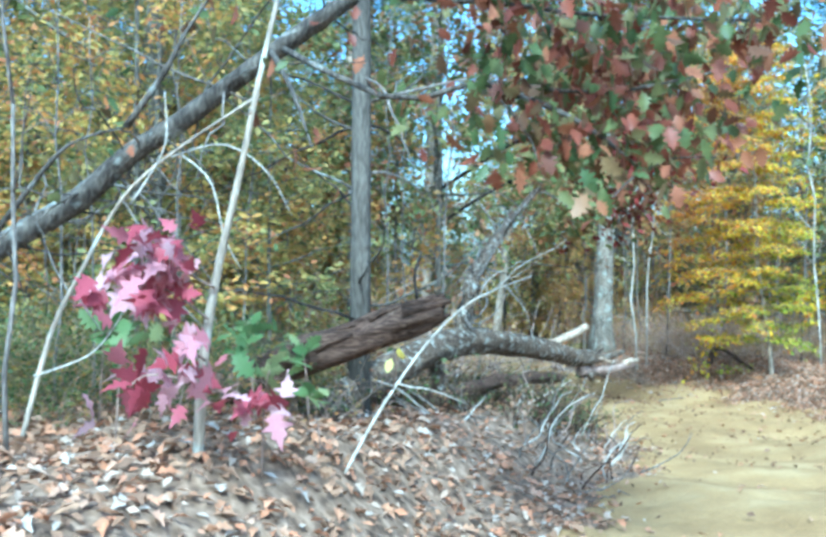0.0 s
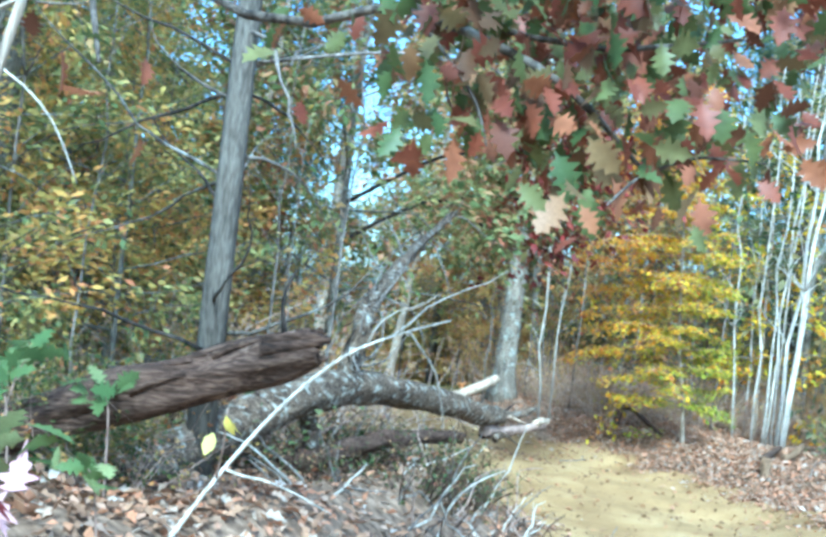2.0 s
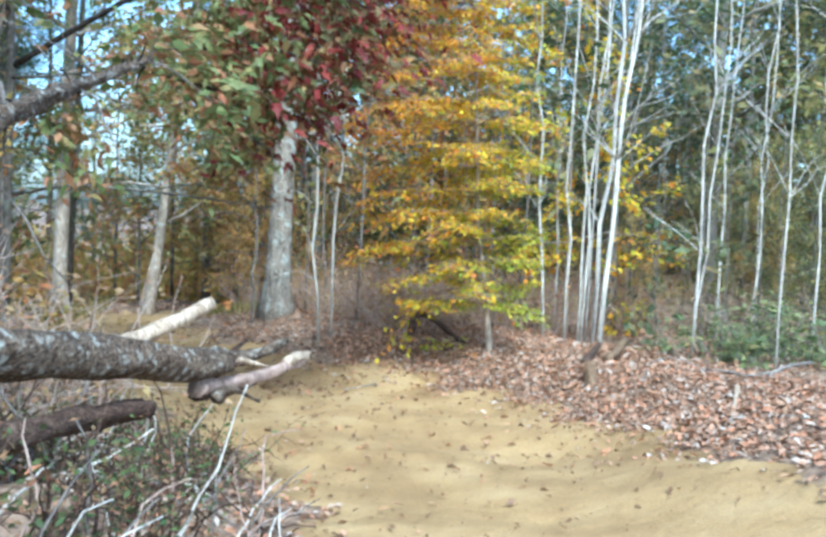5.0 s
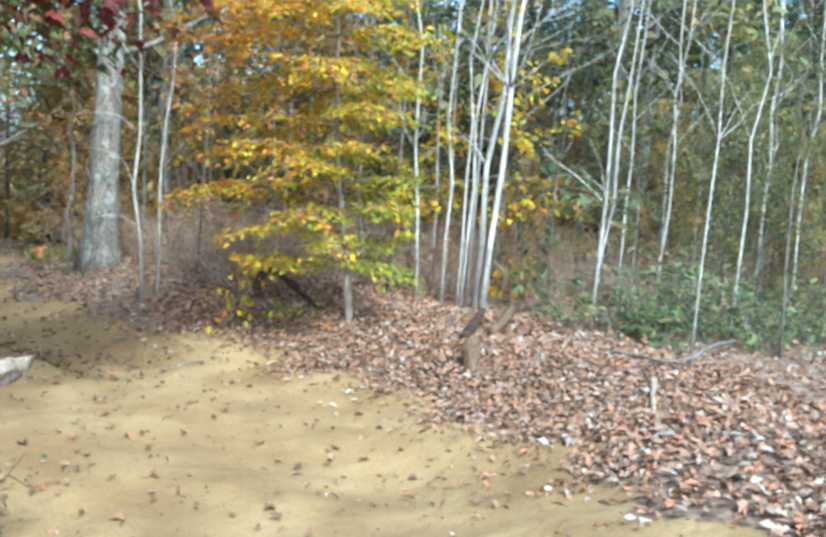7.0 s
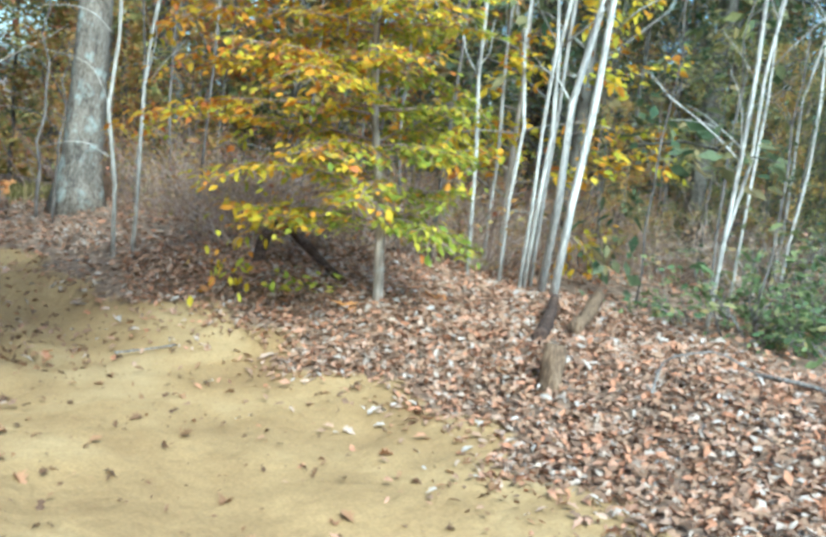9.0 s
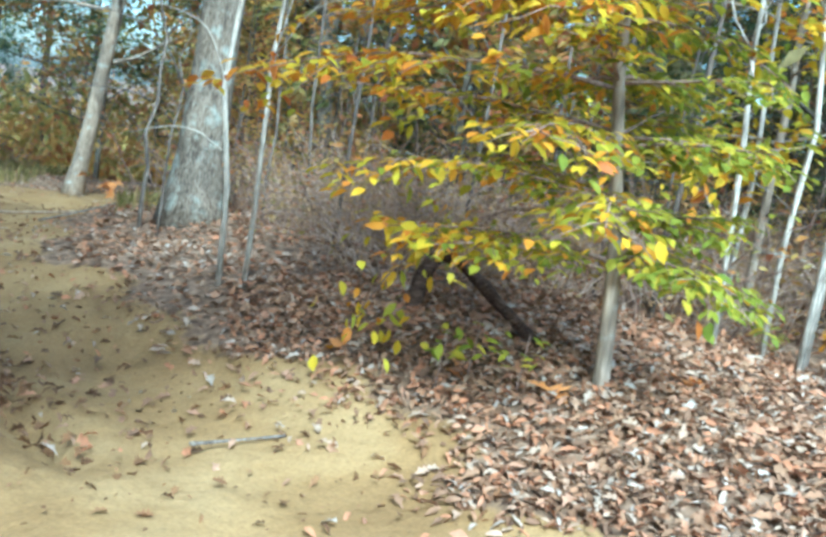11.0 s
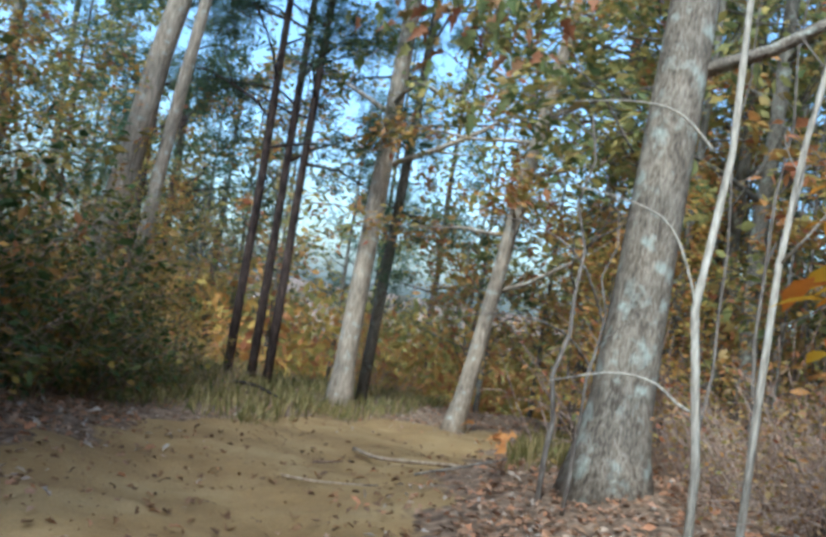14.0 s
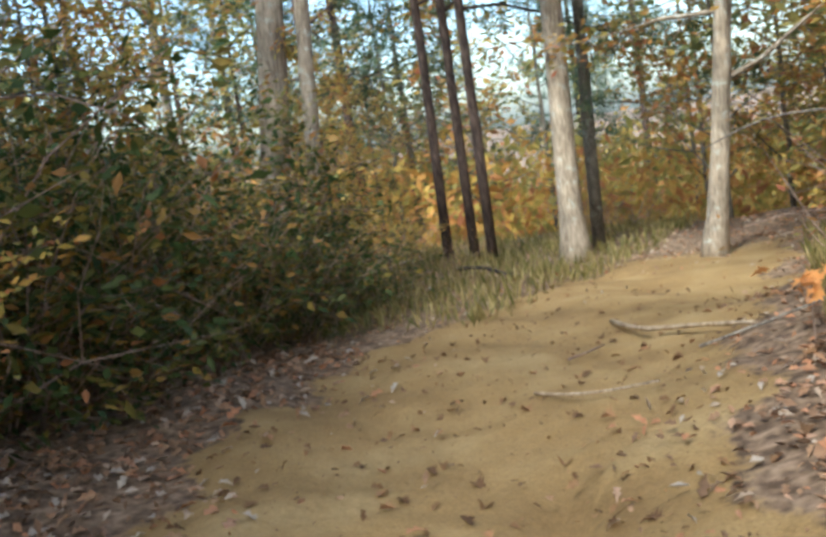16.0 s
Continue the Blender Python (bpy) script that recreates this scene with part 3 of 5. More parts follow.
tree("hardwood_tree", -2.25, 24.0, 16, 0.11, BARK_TAN, LEAF_YELLOWGREEN, "slim pale trunk rising out of the thicket", "tree", (0.1, 0), 0.36, 14, 0.2, 45, 0.14, spread=0.2)
mid = tree("hardwood_tree", -0.2, 6.35, 14, 0.075, BARK_MID, LEAF_YELLOWGREEN, "straight grey-brown trunk behind the fallen logs", "tree", (0, 0), 0.2, 18, 0.2, 60, 0.1, wob=0.006, spread=0.15)
for k in range(16):
    a, z0 = rng.uniform(0, 6.28), rng.uniform(0.5, 2.6)
    tw = wander((math.cos(a) * 0.06, math.sin(a) * 0.06, z0), (math.cos(a), 0.6 * math.sin(a), rng.uniform(-0.3, 0.35)), rng.uniform(0.7, 1.8), 9, 0.55)
    child("dead_branch", Geo().tube(tw, np.linspace(0.012, 0.002, 10), 5, 0.2).mesh("dead_branch", [BARK_LEAN, TWIG_GREY, BARK_DARK][k % 3]), mid)

# young tree with layered sprays of leaves beside the trail
HX, HY = 5.55, 14.36
hick = thing("young_tree", HX, HY, None, "young tree with layered gold, orange and lime leaves", "tree")
HZ = hick.location.z
trunk_line = stem("trunk", [(HX, HY, HZ - 0.1), (HX - 0.06, HY, HZ + 0.6), (HX - 0.2, HY + 0.02, HZ + 1.5), (HX - 0.26, HY + 0.05, HZ + 2.8), (HX - 0.4, HY + 0.1, HZ + 5.2)], 0.042, 0.008, BARK_TAN, hick, 16, 9)
gold_p, gold_a, lime_p, lime_a, amber_p, amber_a = [], [], [], [], [], []
twig_geo = Geo()
for k in range(90):
    hgt = 0.55 + 0.265 * (k // 5) + rng.normal(0, 0.03)
    i = np.argmin(abs(trunk_line[:, 2] - HZ - hgt))
    p = np.array([trunk_line[i][0], trunk_line[i][1], HZ + hgt])
    a = k * 2.4 + rng.uniform(-0.5, 0.5)
    left = 0.5 + 0.5 * math.cos(a - 2.9)
    ln = (0.9 + 0.75 * left) * (1.15 - 0.1 * hgt) * rng.uniform(0.8, 1.15) * (0.62 + 0.38 * min(1, max(0, (hgt - 0.7) / 1.2)))
    main = wander(p, (math.cos(a), math.sin(a), 0.16 + 0.06 * rng.random()), ln, 7, 0.16, -0.34)
    twig_geo.tube(main - np.array(hick.location), np.linspace(0.011, 0.002, 8), 4)
    lines = [main]
    for j in range(1, 7):
        for sgn in (-1, 1):
            d = main[j + 1] - main[j]
            side = np.array([-d[1], d[0], 0.0]) * sgn
            tw = wander(main[j], d * 0.8 + side * 0.9, ln * 0.36 * rng.uniform(0.5, 1.1), 3, 0.25, -0.35)
            twig_geo.tube(tw - np.array(hick.location), np.linspace(0.004, 0.0015, 4), 3)
            lines.append(tw)
    pos, aim, _ = sprays(lines, 44, 0.0, 0.1, 0.15)
    for q, v in zip(pos, aim):
        q = q + rng.normal(0, 1, 3) * (0.045, 0.045, 0.016)
        v = v * (1, 1, 0.45)
        warm = (q[0] - HX) * -0.4 + (hgt - 2.0) * 0.22 + (math.hypot(q[0] - HX, q[1] - HY) - 0.9) * 0.3 + rng.normal(0, 0.25)
        if warm > 0.56:
            amber_p.append(q)
            amber_a.append(v)
        elif warm < -0.2:
            lime_p.append(q)
            lime_a.append(v)
        else:
            gold_p.append(q)
            gold_a.append(v)
low = stem("low_limb", [(HX - 0.05, HY, HZ + 0.75), (HX - 0.45, HY + 0.3, HZ + 0.72), (HX - 0.8, HY + 0.55, HZ + 0.45), (HX - 1.0, HY + 0.65, HZ + 0.1)], 0.012, 0.003, TWIG_BROWN, hick, 10, 5)
pos, aim, _ = sprays([low], 60, 0.11, 0.1, 0.5)
gold_p, gold_a = pos + gold_p, aim + gold_a
tagged(child("twig_tangle", twig_geo.mesh("twig_tangle", TWIG_BROWN), hick), kind="stuff")
hb = np.array(hick.location)
for places, aims, count, one, many, lab in ((gold_p, gold_a, 120, ONE_GOLD, LEAF_GOLD, "gold leaves"), (lime_p, lime_a, 90, ONE_LIME, LEAF_LIME, "lime green leaves"), (amber_p, amber_a, 80, ONE_AMBER, LEAF_AMBER, "orange leaves")):
    single_leaves(places[:count], aims[:count], rng.uniform(0.055, 0.09, count), OVAL, one, hick, flat=0.7)
    rest = len(places) - count
    tagged(child("foliage", leaf_mesh("foliage", OVAL, np.array(places[count:]) - hb, aims[count:], rng.uniform(0.05, 0.085, rest), many, 0.85), hick, lab), kind="stuff")
for sx, sy in ((4.86, 14.62), (5.02, 14.66), (5.16, 14.4)):
    sd = thing("seedling", sx, sy, None, "knee-high seedling with yellow-green leaves on the bank", "sapling", "seedlings on the bank")
    stem("stem", [(sx, sy, sd.location.z - 0.05), (sx + 0.02, sy, sd.location.z + 0.15), (sx + 0.03, sy, sd.location.z + 0.28)], 0.004, 0.002, TWIG_BROWN, sd, 6, 4)
    single_leaves([(sx + rng.normal(0, 0.09), sy + rng.normal(0, 0.07), sd.location.z + rng.uniform(0.12, 0.27)) for _ in range(14)], [rng.normal(0, 1, 3) * (1, 1, 0.3) for _ in range(14)], rng.uniform(0.05, 0.08, 14), OVAL, ONE_LIME, sd, flat=0.7)
tree("understory_tree", 7.5, 16.3, 5, 0.035, BARK_TAN, LEAF_GOLD, "slender young tree with yellow leaves behind the saplings", "tree", (0.0, 0), 0.1, 26, 0.3, 34, 0.1, OVAL, wob=0.03, spread=0.1, rise=0.2)


sap = bare("sapling", 3.96, 16.48, 5.5, 0.02, BARK_PALE, "thin pale bare sapling with long arching twigs", (-0.05, 0.0), "pair of pale saplings", 5)
for pts in ([(3.881, 16.48, 0.72), (3.819, 16.48, 0.75), (3.727, 16.46, 0.81), (3.566, 16.45, 0.82), (3.339, 16.43, 0.75)], [(3.87, 16.48, 0.94), (3.84, 16.48, 1.14), (3.728, 16.48, 1.39), (3.583, 16.48, 1.48), (3.331, 16.48, 1.52)], [(3.831, 16.48, 1.72), (3.684, 16.48, 1.85), (3.513, 16.48, 1.88), (3.264, 16.48, 1.85)]):
    stem("twig", pts, 0.008, 0.002, BARK_PALE, sap, 14, 5)
bare("sapling", 4.1, 16.38, 4.2, 0.018, BARK_PALE, "thin pale bare sapling leaning from its neighbour", (0.03, 0.0), "pair of pale saplings", 4)
for cx, cy, lx, rr, hh in ((7.1, 14.6, 0.09, 0.036, 7), (7.2, 14.95, 0.07, 0.036, 7), (7.12, 15.1, 0.06, 0.022, 6), (6.72, 15.36, -0.05, 0.02, 5), (6.98, 15.27, 0.0, 0.02, 6), (7.42, 15.1, 0.08, 0.024, 6.5), (7.3, 16.2, 0.0, 0.02, 5), (7.3, 15.3, 0.05, 0.022, 6.5), (7.02, 15.0, 0.03, 0.018, 6)):
    bare("sapling", cx, cy, hh, rr, BARK_PALE, "pale slender stem in a cluster of saplings", (lx, 0.02), "cluster of pale saplings", 7)
for cx, cy, lx, rr in ((7.7, 13.5, 0.03, 0.019), (7.76, 13.58, 0.08, 0.016), (8.6, 14.3, 0.03, 0.015), (9.2, 14.4, 0.04, 0.015), (9.7, 15.0, 0.02, 0.018), (8.56, 12.57, 0.02, 0.014), (7.9, 12.3, 0.0, 0.012), (10.8, 14.0, 0.03, 0.02), (11.5, 15.2, 0.0, 0.03)):
    bare("sapling", cx, cy, 5.5, rr, BARK_PALE, "pale slender sapling at the trail's edge", (lx, 0.0), "edge saplings", 6)
bare("sapling", 3.38, 18.6, 2.4, 0.02, TWIG_GREY, "short grey sapling beside the oak's root", (0.02, 0), "saplings by the oak", 4)
bare("sapling", 3.52, 18.35, 1.8, 0.013, TWIG_GREY, "short grey sapling beside the oak's root", (0.05, 0), "saplings by the oak", 4)

# ---- fallen logs on the bank ----
log = thing("fallen_log", 0.5, 7.4, None, "lichen-crusted fallen trunk with a broken, bleached end", "log")
stem("trunk", [(-0.55, 6.0, 0.74), (0.08, 6.8, 1.02), (0.5, 7.4, 1.14), (0.95, 8.02, 1.07), (1.4, 8.63, 0.95), (1.72, 9.08, 0.85), (1.9, 9.35, 0.8)], 0.125, 0.072, BARK_LICHEN, log, 40, 18, 0.14)
limb = stem("limb", [(0.53, 7.42, 1.18), (0.58, 7.55, 1.4), (0.65, 7.8, 1.65), (0.92, 8.75, 2.02), (1.2, 9.85, 2.3), (1.56, 11.1, 2.64)], 0.065, 0.026, BARK_LICHEN, log, 30, 12, 0.45)
stem("broken_stub", [(1.36, 8.6, 1.0), (1.6, 8.92, 1.07), (1.82, 9.22, 1.135)], 0.042, 0.036, WOOD_BARE, log, 14, 10, 0.16)
stem("splinter", [(1.72, 9.1, 0.87), (1.95, 9.42, 0.81), (2.15, 9.7, 0.8), (2.36, 9.98, 0.84)], 0.062, 0.018, BARK_LICHEN, log, 18, 10, 0.4)
stem("splinter", [(1.75, 9.14, 0.72), (2.05, 9.55, 0.67), (2.3, 9.9, 0.67), (2.5, 10.17, 0.68)], 0.05, 0.026, TWIG_BROWN, log, 18, 10, 0.3)
stem("splinter", [(2.36, 9.98, 0.7), (2.46, 10.1, 0.71), (2.55, 10.24, 0.7)], 0.032, 0.028, WOOD_BARE, log, 8, 8, 0.4)
stem("splinter", [(1.76, 9.17, 0.68), (1.95, 9.42, 0.66), (2.12, 9.65, 0.65)], 0.045, 0.02, WOOD_ROT, log, 10, 7, 0.4)
for k in range(7):
    q = np.array([1.85, 9.28, 0.76]) + rng.normal(0, 1, 3) * (0.05, 0.05, 0.05)
    stem("splinter", [q, q + (0.09, 0.12, rng.normal(0, 0.03)), q + (rng.uniform(0.16, 0.32), rng.uniform(0.22, 0.42), rng.normal(0.02, 0.06))], 0.03, 0.008, [WOOD_BARE, WOOD_ROT, BARK_LICHEN][k % 3], log, 8, 6, 0.35)
stem("prop_limb", [(0.3, 7.15, 1.05), (0.35, 7.2, 0.8), (0.3, 7.3, 0.4)], 0.06, 0.045, BARK_LICHEN, log, 6, 8)
for k in range(70):
    p = limb[2 + int(rng.integers(0, 27))]
    tw = wander(p, rng.normal(0, 1, 3) + (0.3, 0, 0.2), rng.uniform(0.06, 0.22) if k % 3 else rng.uniform(0.3, 0.8), 5, 0.6)
    child("twig", Geo().tube(tw - np.array(log.location), np.linspace(0.009, 0.002, 6), 5, 0.3).mesh("twig", [TWIG_GREY, BARK_DARK, BARK_LICHEN][k % 3]), log)
low_log = thing("fallen_log", 1.2, 8.4, None, "grey-brown dead trunk lying under the broken one", "log")
stem("trunk", [(0.2, 7.0, 0.7), (0.7, 7.65, 0.76), (1.0, 8.09, 0.76), (1.25, 8.45, 0.73), (1.5, 8.8, 0.69)], 0.065, 0.045, BARK_BROWN, low_log, 24, 12, 0.3)
log2 = thing("fallen_log", -0.5, 5.5, None, "dark brown dead trunk propped on the bank", "log")
stem("trunk", [(-1.5, 5.45, 0.78), (-1.05, 5.5, 0.98), (-0.67, 5.5, 1.135), (-0.27, 5.5, 1.295), (0.09, 5.5, 1.42), (0.33, 5.5, 1.51)], 0.11, 0.085, BARK_BROWN, log2, 60, 26, 0.24)
for k in range(9):
    a = k * 0.7
    q = np.array([0.31, 5.5, 1.505]) + np.array([0.0, math.cos(a), math.sin(a)]) * 0.055
    stem("splinter", [q - (0.2, 0.02, 0.05), q, q + (rng.uniform(0.02, 0.1), rng.normal(0, 0.02), rng.normal(0.01, 0.02))], 0.035, 0.012, WOOD_ROT, log2, 6, 6, 0.2)
for k in range(26):
    s0 = rng.uniform(0, 1)
    a = rng.uniform(0.3, 2.8)
    q = np.array([-1.05 + 1.3 * s0, 5.5 - 0.095 * math.cos(a), 0.98 + 0.5 * s0 + 0.095 * math.sin(a)])
    stem("bark_plate", [q - (0.1, 0, 0.045), q + (0, 0, 0.008), q + (0.1, 0, 0.04)], 0.018, 0.01, BARK_BROWN, log2, 6, 5, 0.3)
stem("snag", [(0.2, 5.48, 1.55), (0.18, 5.48, 1.7), (0.22, 5.5, 1.82)], 0.014, 0.006, BARK_DARK, log2, 6, 6)
pole = thing("leaning_stick", -0.12, 4.3, None, "thin pale stick leaning over the bank", "stick")
shaft = stem("shaft", [(-0.12, 4.3, 0.8), (0.04, 4.3, 1.09), (0.23, 4.29, 1.37), (0.41, 4.28, 1.56), (0.56, 4.3, 1.645), (0.74, 4.35, 1.71)], 0.008, 0.0025, BARK_PALE, pole, 22, 7, 0.1)
single_leaves([(0.13, 4.1, 1.4), (0.1, 4.1, 1.35), (0.15, 4.12, 1.38)], [(0.2, 0, -0.9), (-0.3, 0.1, -0.9), (0.1, 0.3, -0.7)], [0.06, 0.065, 0.05], OVAL, ONE_YELLOW, pole)
stem("side_twig", [(0.1, 4.3, 1.18), (0.12, 4.2, 1.3), (0.13, 4.1, 1.42)], 0.004, 0.002, TWIG_BROWN, pole, 8, 4)
for p0, d0, ln0 in ((shaft[15], (0.2, 0, 0.7), 0.3), (shaft[18], (0.6, 0.2, -0.4), 0.35), (shaft[17], (0.5, 0.1, 0.5), 0.4), (shaft[6], (0.7, 0, -0.4), 0.35)):
    tw = wander(p0, d0, ln0, 6, 0.4)
    child("side_twig", Geo().tube(tw - np.array(pole.location), np.linspace(0.004, 0.0015, 7), 4).mesh("side_twig", BARK_PALE), pole)

# ---- leaning oak that hangs over the start ----
lean_oak = thing("leaning_oak", -3.2, 4.3, None, "dark leaning oak with rust-red and green hanging leaves", "tree")
ob = np.array(lean_oak.location)
tl = stem("trunk", [(-3.2, 4.3, 0.75), (-2.5, 4.42, 1.35), (-1.79, 4.5, 1.85), (-1.43, 4.5, 2.06), (-1.2, 4.5, 2.27), (-0.97, 4.5, 2.42), (-0.59, 4.52, 2.71), (-0.1, 4.5, 3.05)], 0.07, 0.04, BARK_LEAN, lean_oak, 22, 10, 0.1)
limbs = [[(-1.95, 4.45, 1.72), (-1.6, 4.3, 2.08), (-1.38, 4.25, 2.3), (-1.12, 4.25, 2.38)],
         [(-1.12, 4.25, 2.38), (-0.95, 4.25, 2.62), (-0.84, 4.25, 2.82), (-0.68, 4.25, 3.05)],
         [(-0.45, 4.5, 2.8), (0.1, 4.2, 2.5), (0.5, 4.05, 2.55), (1.0, 4.05, 2.5), (1.5, 4.05, 2.6)],
         [(-0.1, 4.5, 3.05), (0.5, 4.25, 2.95), (1.0, 4.1, 2.85), (1.7, 4.0, 2.8)],
         [(0.5, 4.05, 2.55), (0.85, 3.8, 2.35), (1.15, 3.9, 2.15)],
         [(-0.5, 4.5, 2.78), (-0.32, 3.95, 2.5), (-0.2, 3.68, 2.22)],
         [(1.0, 4.1, 2.85), (1.2, 4.5, 2.8), (1.25, 4.8, 2.75)],
         [(-0.1, 4.5, 3.05), (0.3, 3.9, 3.1), (0.9, 3.6, 3.05)]]
spots, aims = [], []
for pts in limbs:
    ln = stem("limb", pts, 0.018, 0.005, BARK_LEAN, lean_oak, 10, 6)
    if pts[-1][0] > 0.5:
        for _ in range(420):
            s = rng.uniform(0.2, 1.0)
            q = ln[min(int(s * 10), 9)] + rng.normal(0, 1, 3) * (0.24, 0.24, 0.15)
            if q[2] < 2.02 + 0.45 * max(0.0, q[1] - 3.7) or (q[2] < 2.55 and q[1] < 3.7):
                continue
            if q[0] < 0.45 and rng.random() < 0.8:
                continue
            spots.append(q)
            aims.append(rng.normal(0, 0.6, 3) + (0, -0.2, -0.75))
    else:
        for _ in range(9):
            q = ln[int(rng.integers(5, 10))] + rng.normal(0, 0.09, 3)
            spots.append(q)
            aims.append(rng.normal(0, 0.6, 3) + (0, -0.2, -0.6))
for _ in range(44):
    j = int(rng.integers(4, 22))
    tw = wander(tl[j], rng.normal(0, 1, 3) + (0.3, 0, 0.0), rng.uniform(0.3, 1.1), 7, 0.6)
    child("twig", Geo().tube(tw - ob, np.linspace(0.007, 0.002, 8), 4).mesh("twig", [BARK_LEAN, TWIG_GREY][j % 2]), lean_oak)
for pts, cnt in (([(1.15, 3.9, 2.15), (1.05, 3.7, 2.1), (0.95, 3.55, 2.02)], 16), ([(0.5, 4.05, 2.55), (0.66, 3.85, 2.3), (0.7, 3.75, 2.15)], 14), ([(1.15, 3.9, 2.15), (1.25, 3.85, 2.2), (1.42, 3.8, 2.2)], 16)):
    ln = stem("limb", pts, 0.006, 0.003, BARK_LEAN, lean_oak, 8, 5)
    for _ in range(cnt):
        spots.append(ln[int(rng.integers(2, 8))] + rng.normal(0, 1, 3) * (0.1, 0.06, 0.05) + (0, 0, 0.04))
        aims.append(rng.normal(0, 0.5, 3) + (0, -0.2, -0.8))
order = rng.permutation(len(spots))
spots, aims = [spots[i] for i in order], [aims[i] for i in order]
single_leaves(spots[:290], aims[:290], rng.uniform(0.065, 0.12, 290), OAK, ONE_RUST, lean_oak, flat=0.25)
tagged(child("foliage", leaf_mesh("foliage", OAK, np.array(spots[290:]) - ob, aims[290:], rng.uniform(0.065, 0.12, len(spots) - 290), LEAF_HANG, 0.25), lean_oak, "rust-red and green lobed leaves"), kind="stuff")

# pale leaning sapling with arching twigs
pale = thing("leaning_sapling", -1.52, 4.06, None, "pale leaning sapling with arching bare twigs", "sapling")
stem("trunk", [(-1.6, 4.2, 0.85), (-1.445, 4.2, 1.43), (-1.31, 4.2, 1.71), (-1.12, 4.2, 2.05), (-0.89, 4.2, 2.26), (-0.5, 4.2, 2.52)], 0.014, 0.006, BARK_TAN, pale, 16, 8)
for pts in ([(-0.91, 4.23, 2.24), (-0.67, 4.22, 2.3), (-0.47, 4.2, 2.18), (-0.35, 4.17, 1.98)], [(-0.87, 4.23, 2.26), (-0.72, 4.2, 2.13), (-0.65, 4.17, 1.88), (-0.57, 4.17, 1.73)], [(-1.07, 4.17, 2.03), (-0.92, 4.17, 2.28), (-0.92, 4.17, 2.53)], [(-1.42, 3.97, 1.28), (-1.17, 3.97, 1.38), (-1.02, 3.97, 1.58)]):
    stem("twig", pts, 0.006, 0.002, BARK_PALE, pale, 12, 5)

# crimson maple sapling
map_ = thing("maple_sapling", -0.72, 3.86, None, "small maple with crimson-pink leaves on a pale stem", "sapling")
stem("trunk", [(-0.72, 3.97, 0.82), (-0.7, 3.97, 1.3), (-0.655, 3.97, 1.63), (-0.61, 3.97, 1.85), (-0.55, 3.97, 2.1), (-0.46, 4.02, 2.6), (-0.36, 4.1, 3.1), (-0.2, 4.15, 3.7)], 0.026, 0.007, BARK_TAN, map_, 14, 8)
spots, aims = [], []
for pts, cnt in (([(-0.66, 3.92, 1.53), (-0.83, 3.84, 1.66), (-1.03, 3.78, 1.67)], 56), ([(-0.64, 3.94, 1.66), (-0.78, 3.79, 1.76), (-0.83, 3.74, 1.83)], 40), ([(-0.67, 3.9, 1.36), (-0.7, 3.76, 1.41), (-0.64, 3.7, 1.33)], 22), ([(-0.68, 3.9, 1.21), (-0.53, 3.79, 1.25), (-0.43, 3.74, 1.16)], 22), ([(-0.68, 3.9, 1.26), (-0.88, 3.79, 1.31), (-0.98, 3.74, 1.21)], 22)):
    ln = stem("limb", pts, 0.007, 0.002, TWIG_BROWN, map_, 10, 5)
    for _ in range(cnt):
        spots.append(ln[int(rng.integers(4, 10))] + rng.normal(0, 1, 3) * (0.08, 0.07, 0.06))
        aims.append(rng.normal(0, 0.7, 3) + (0, -0.3, -0.4))
single_leaves(spots, aims, rng.uniform(0.09, 0.155, len(spots)), MAPLE, ONE_PINK, map_, flat=0.35)
oaklet = thing("oak_seedling", -0.45, 4.0, None, "small seedling with pale green lobed leaves", "sapling")
stem("stem", [(-0.45, 4.0, 0.85), (-0.43, 3.95, 1.2), (-0.4, 3.9, 1.32)], 0.006, 0.003, TWIG_BROWN, oaklet, 8, 5)
single_leaves([(-0.4 + rng.normal(0, 0.05), 3.88 + rng.normal(0, 0.05), 1.3 + rng.normal(0, 0.04)) for _ in range(9)], [rng.normal(0, 1, 3) for _ in range(9)], [0.13] * 9, OAK, ONE_GREEN, oaklet)
copies(oaklet, [(-0.95, 4.5, 70, 0.9), (-1.15, 4.2, 150, 1.0), (-0.6, 4.7, 220, 0.9), (-0.25, 4.5, 300, 0.7), (-1.4, 4.7, 20, 1.1), (-0.8, 5.1, 110, 1.0), (-0.4, 5.2, 190, 0.9)])

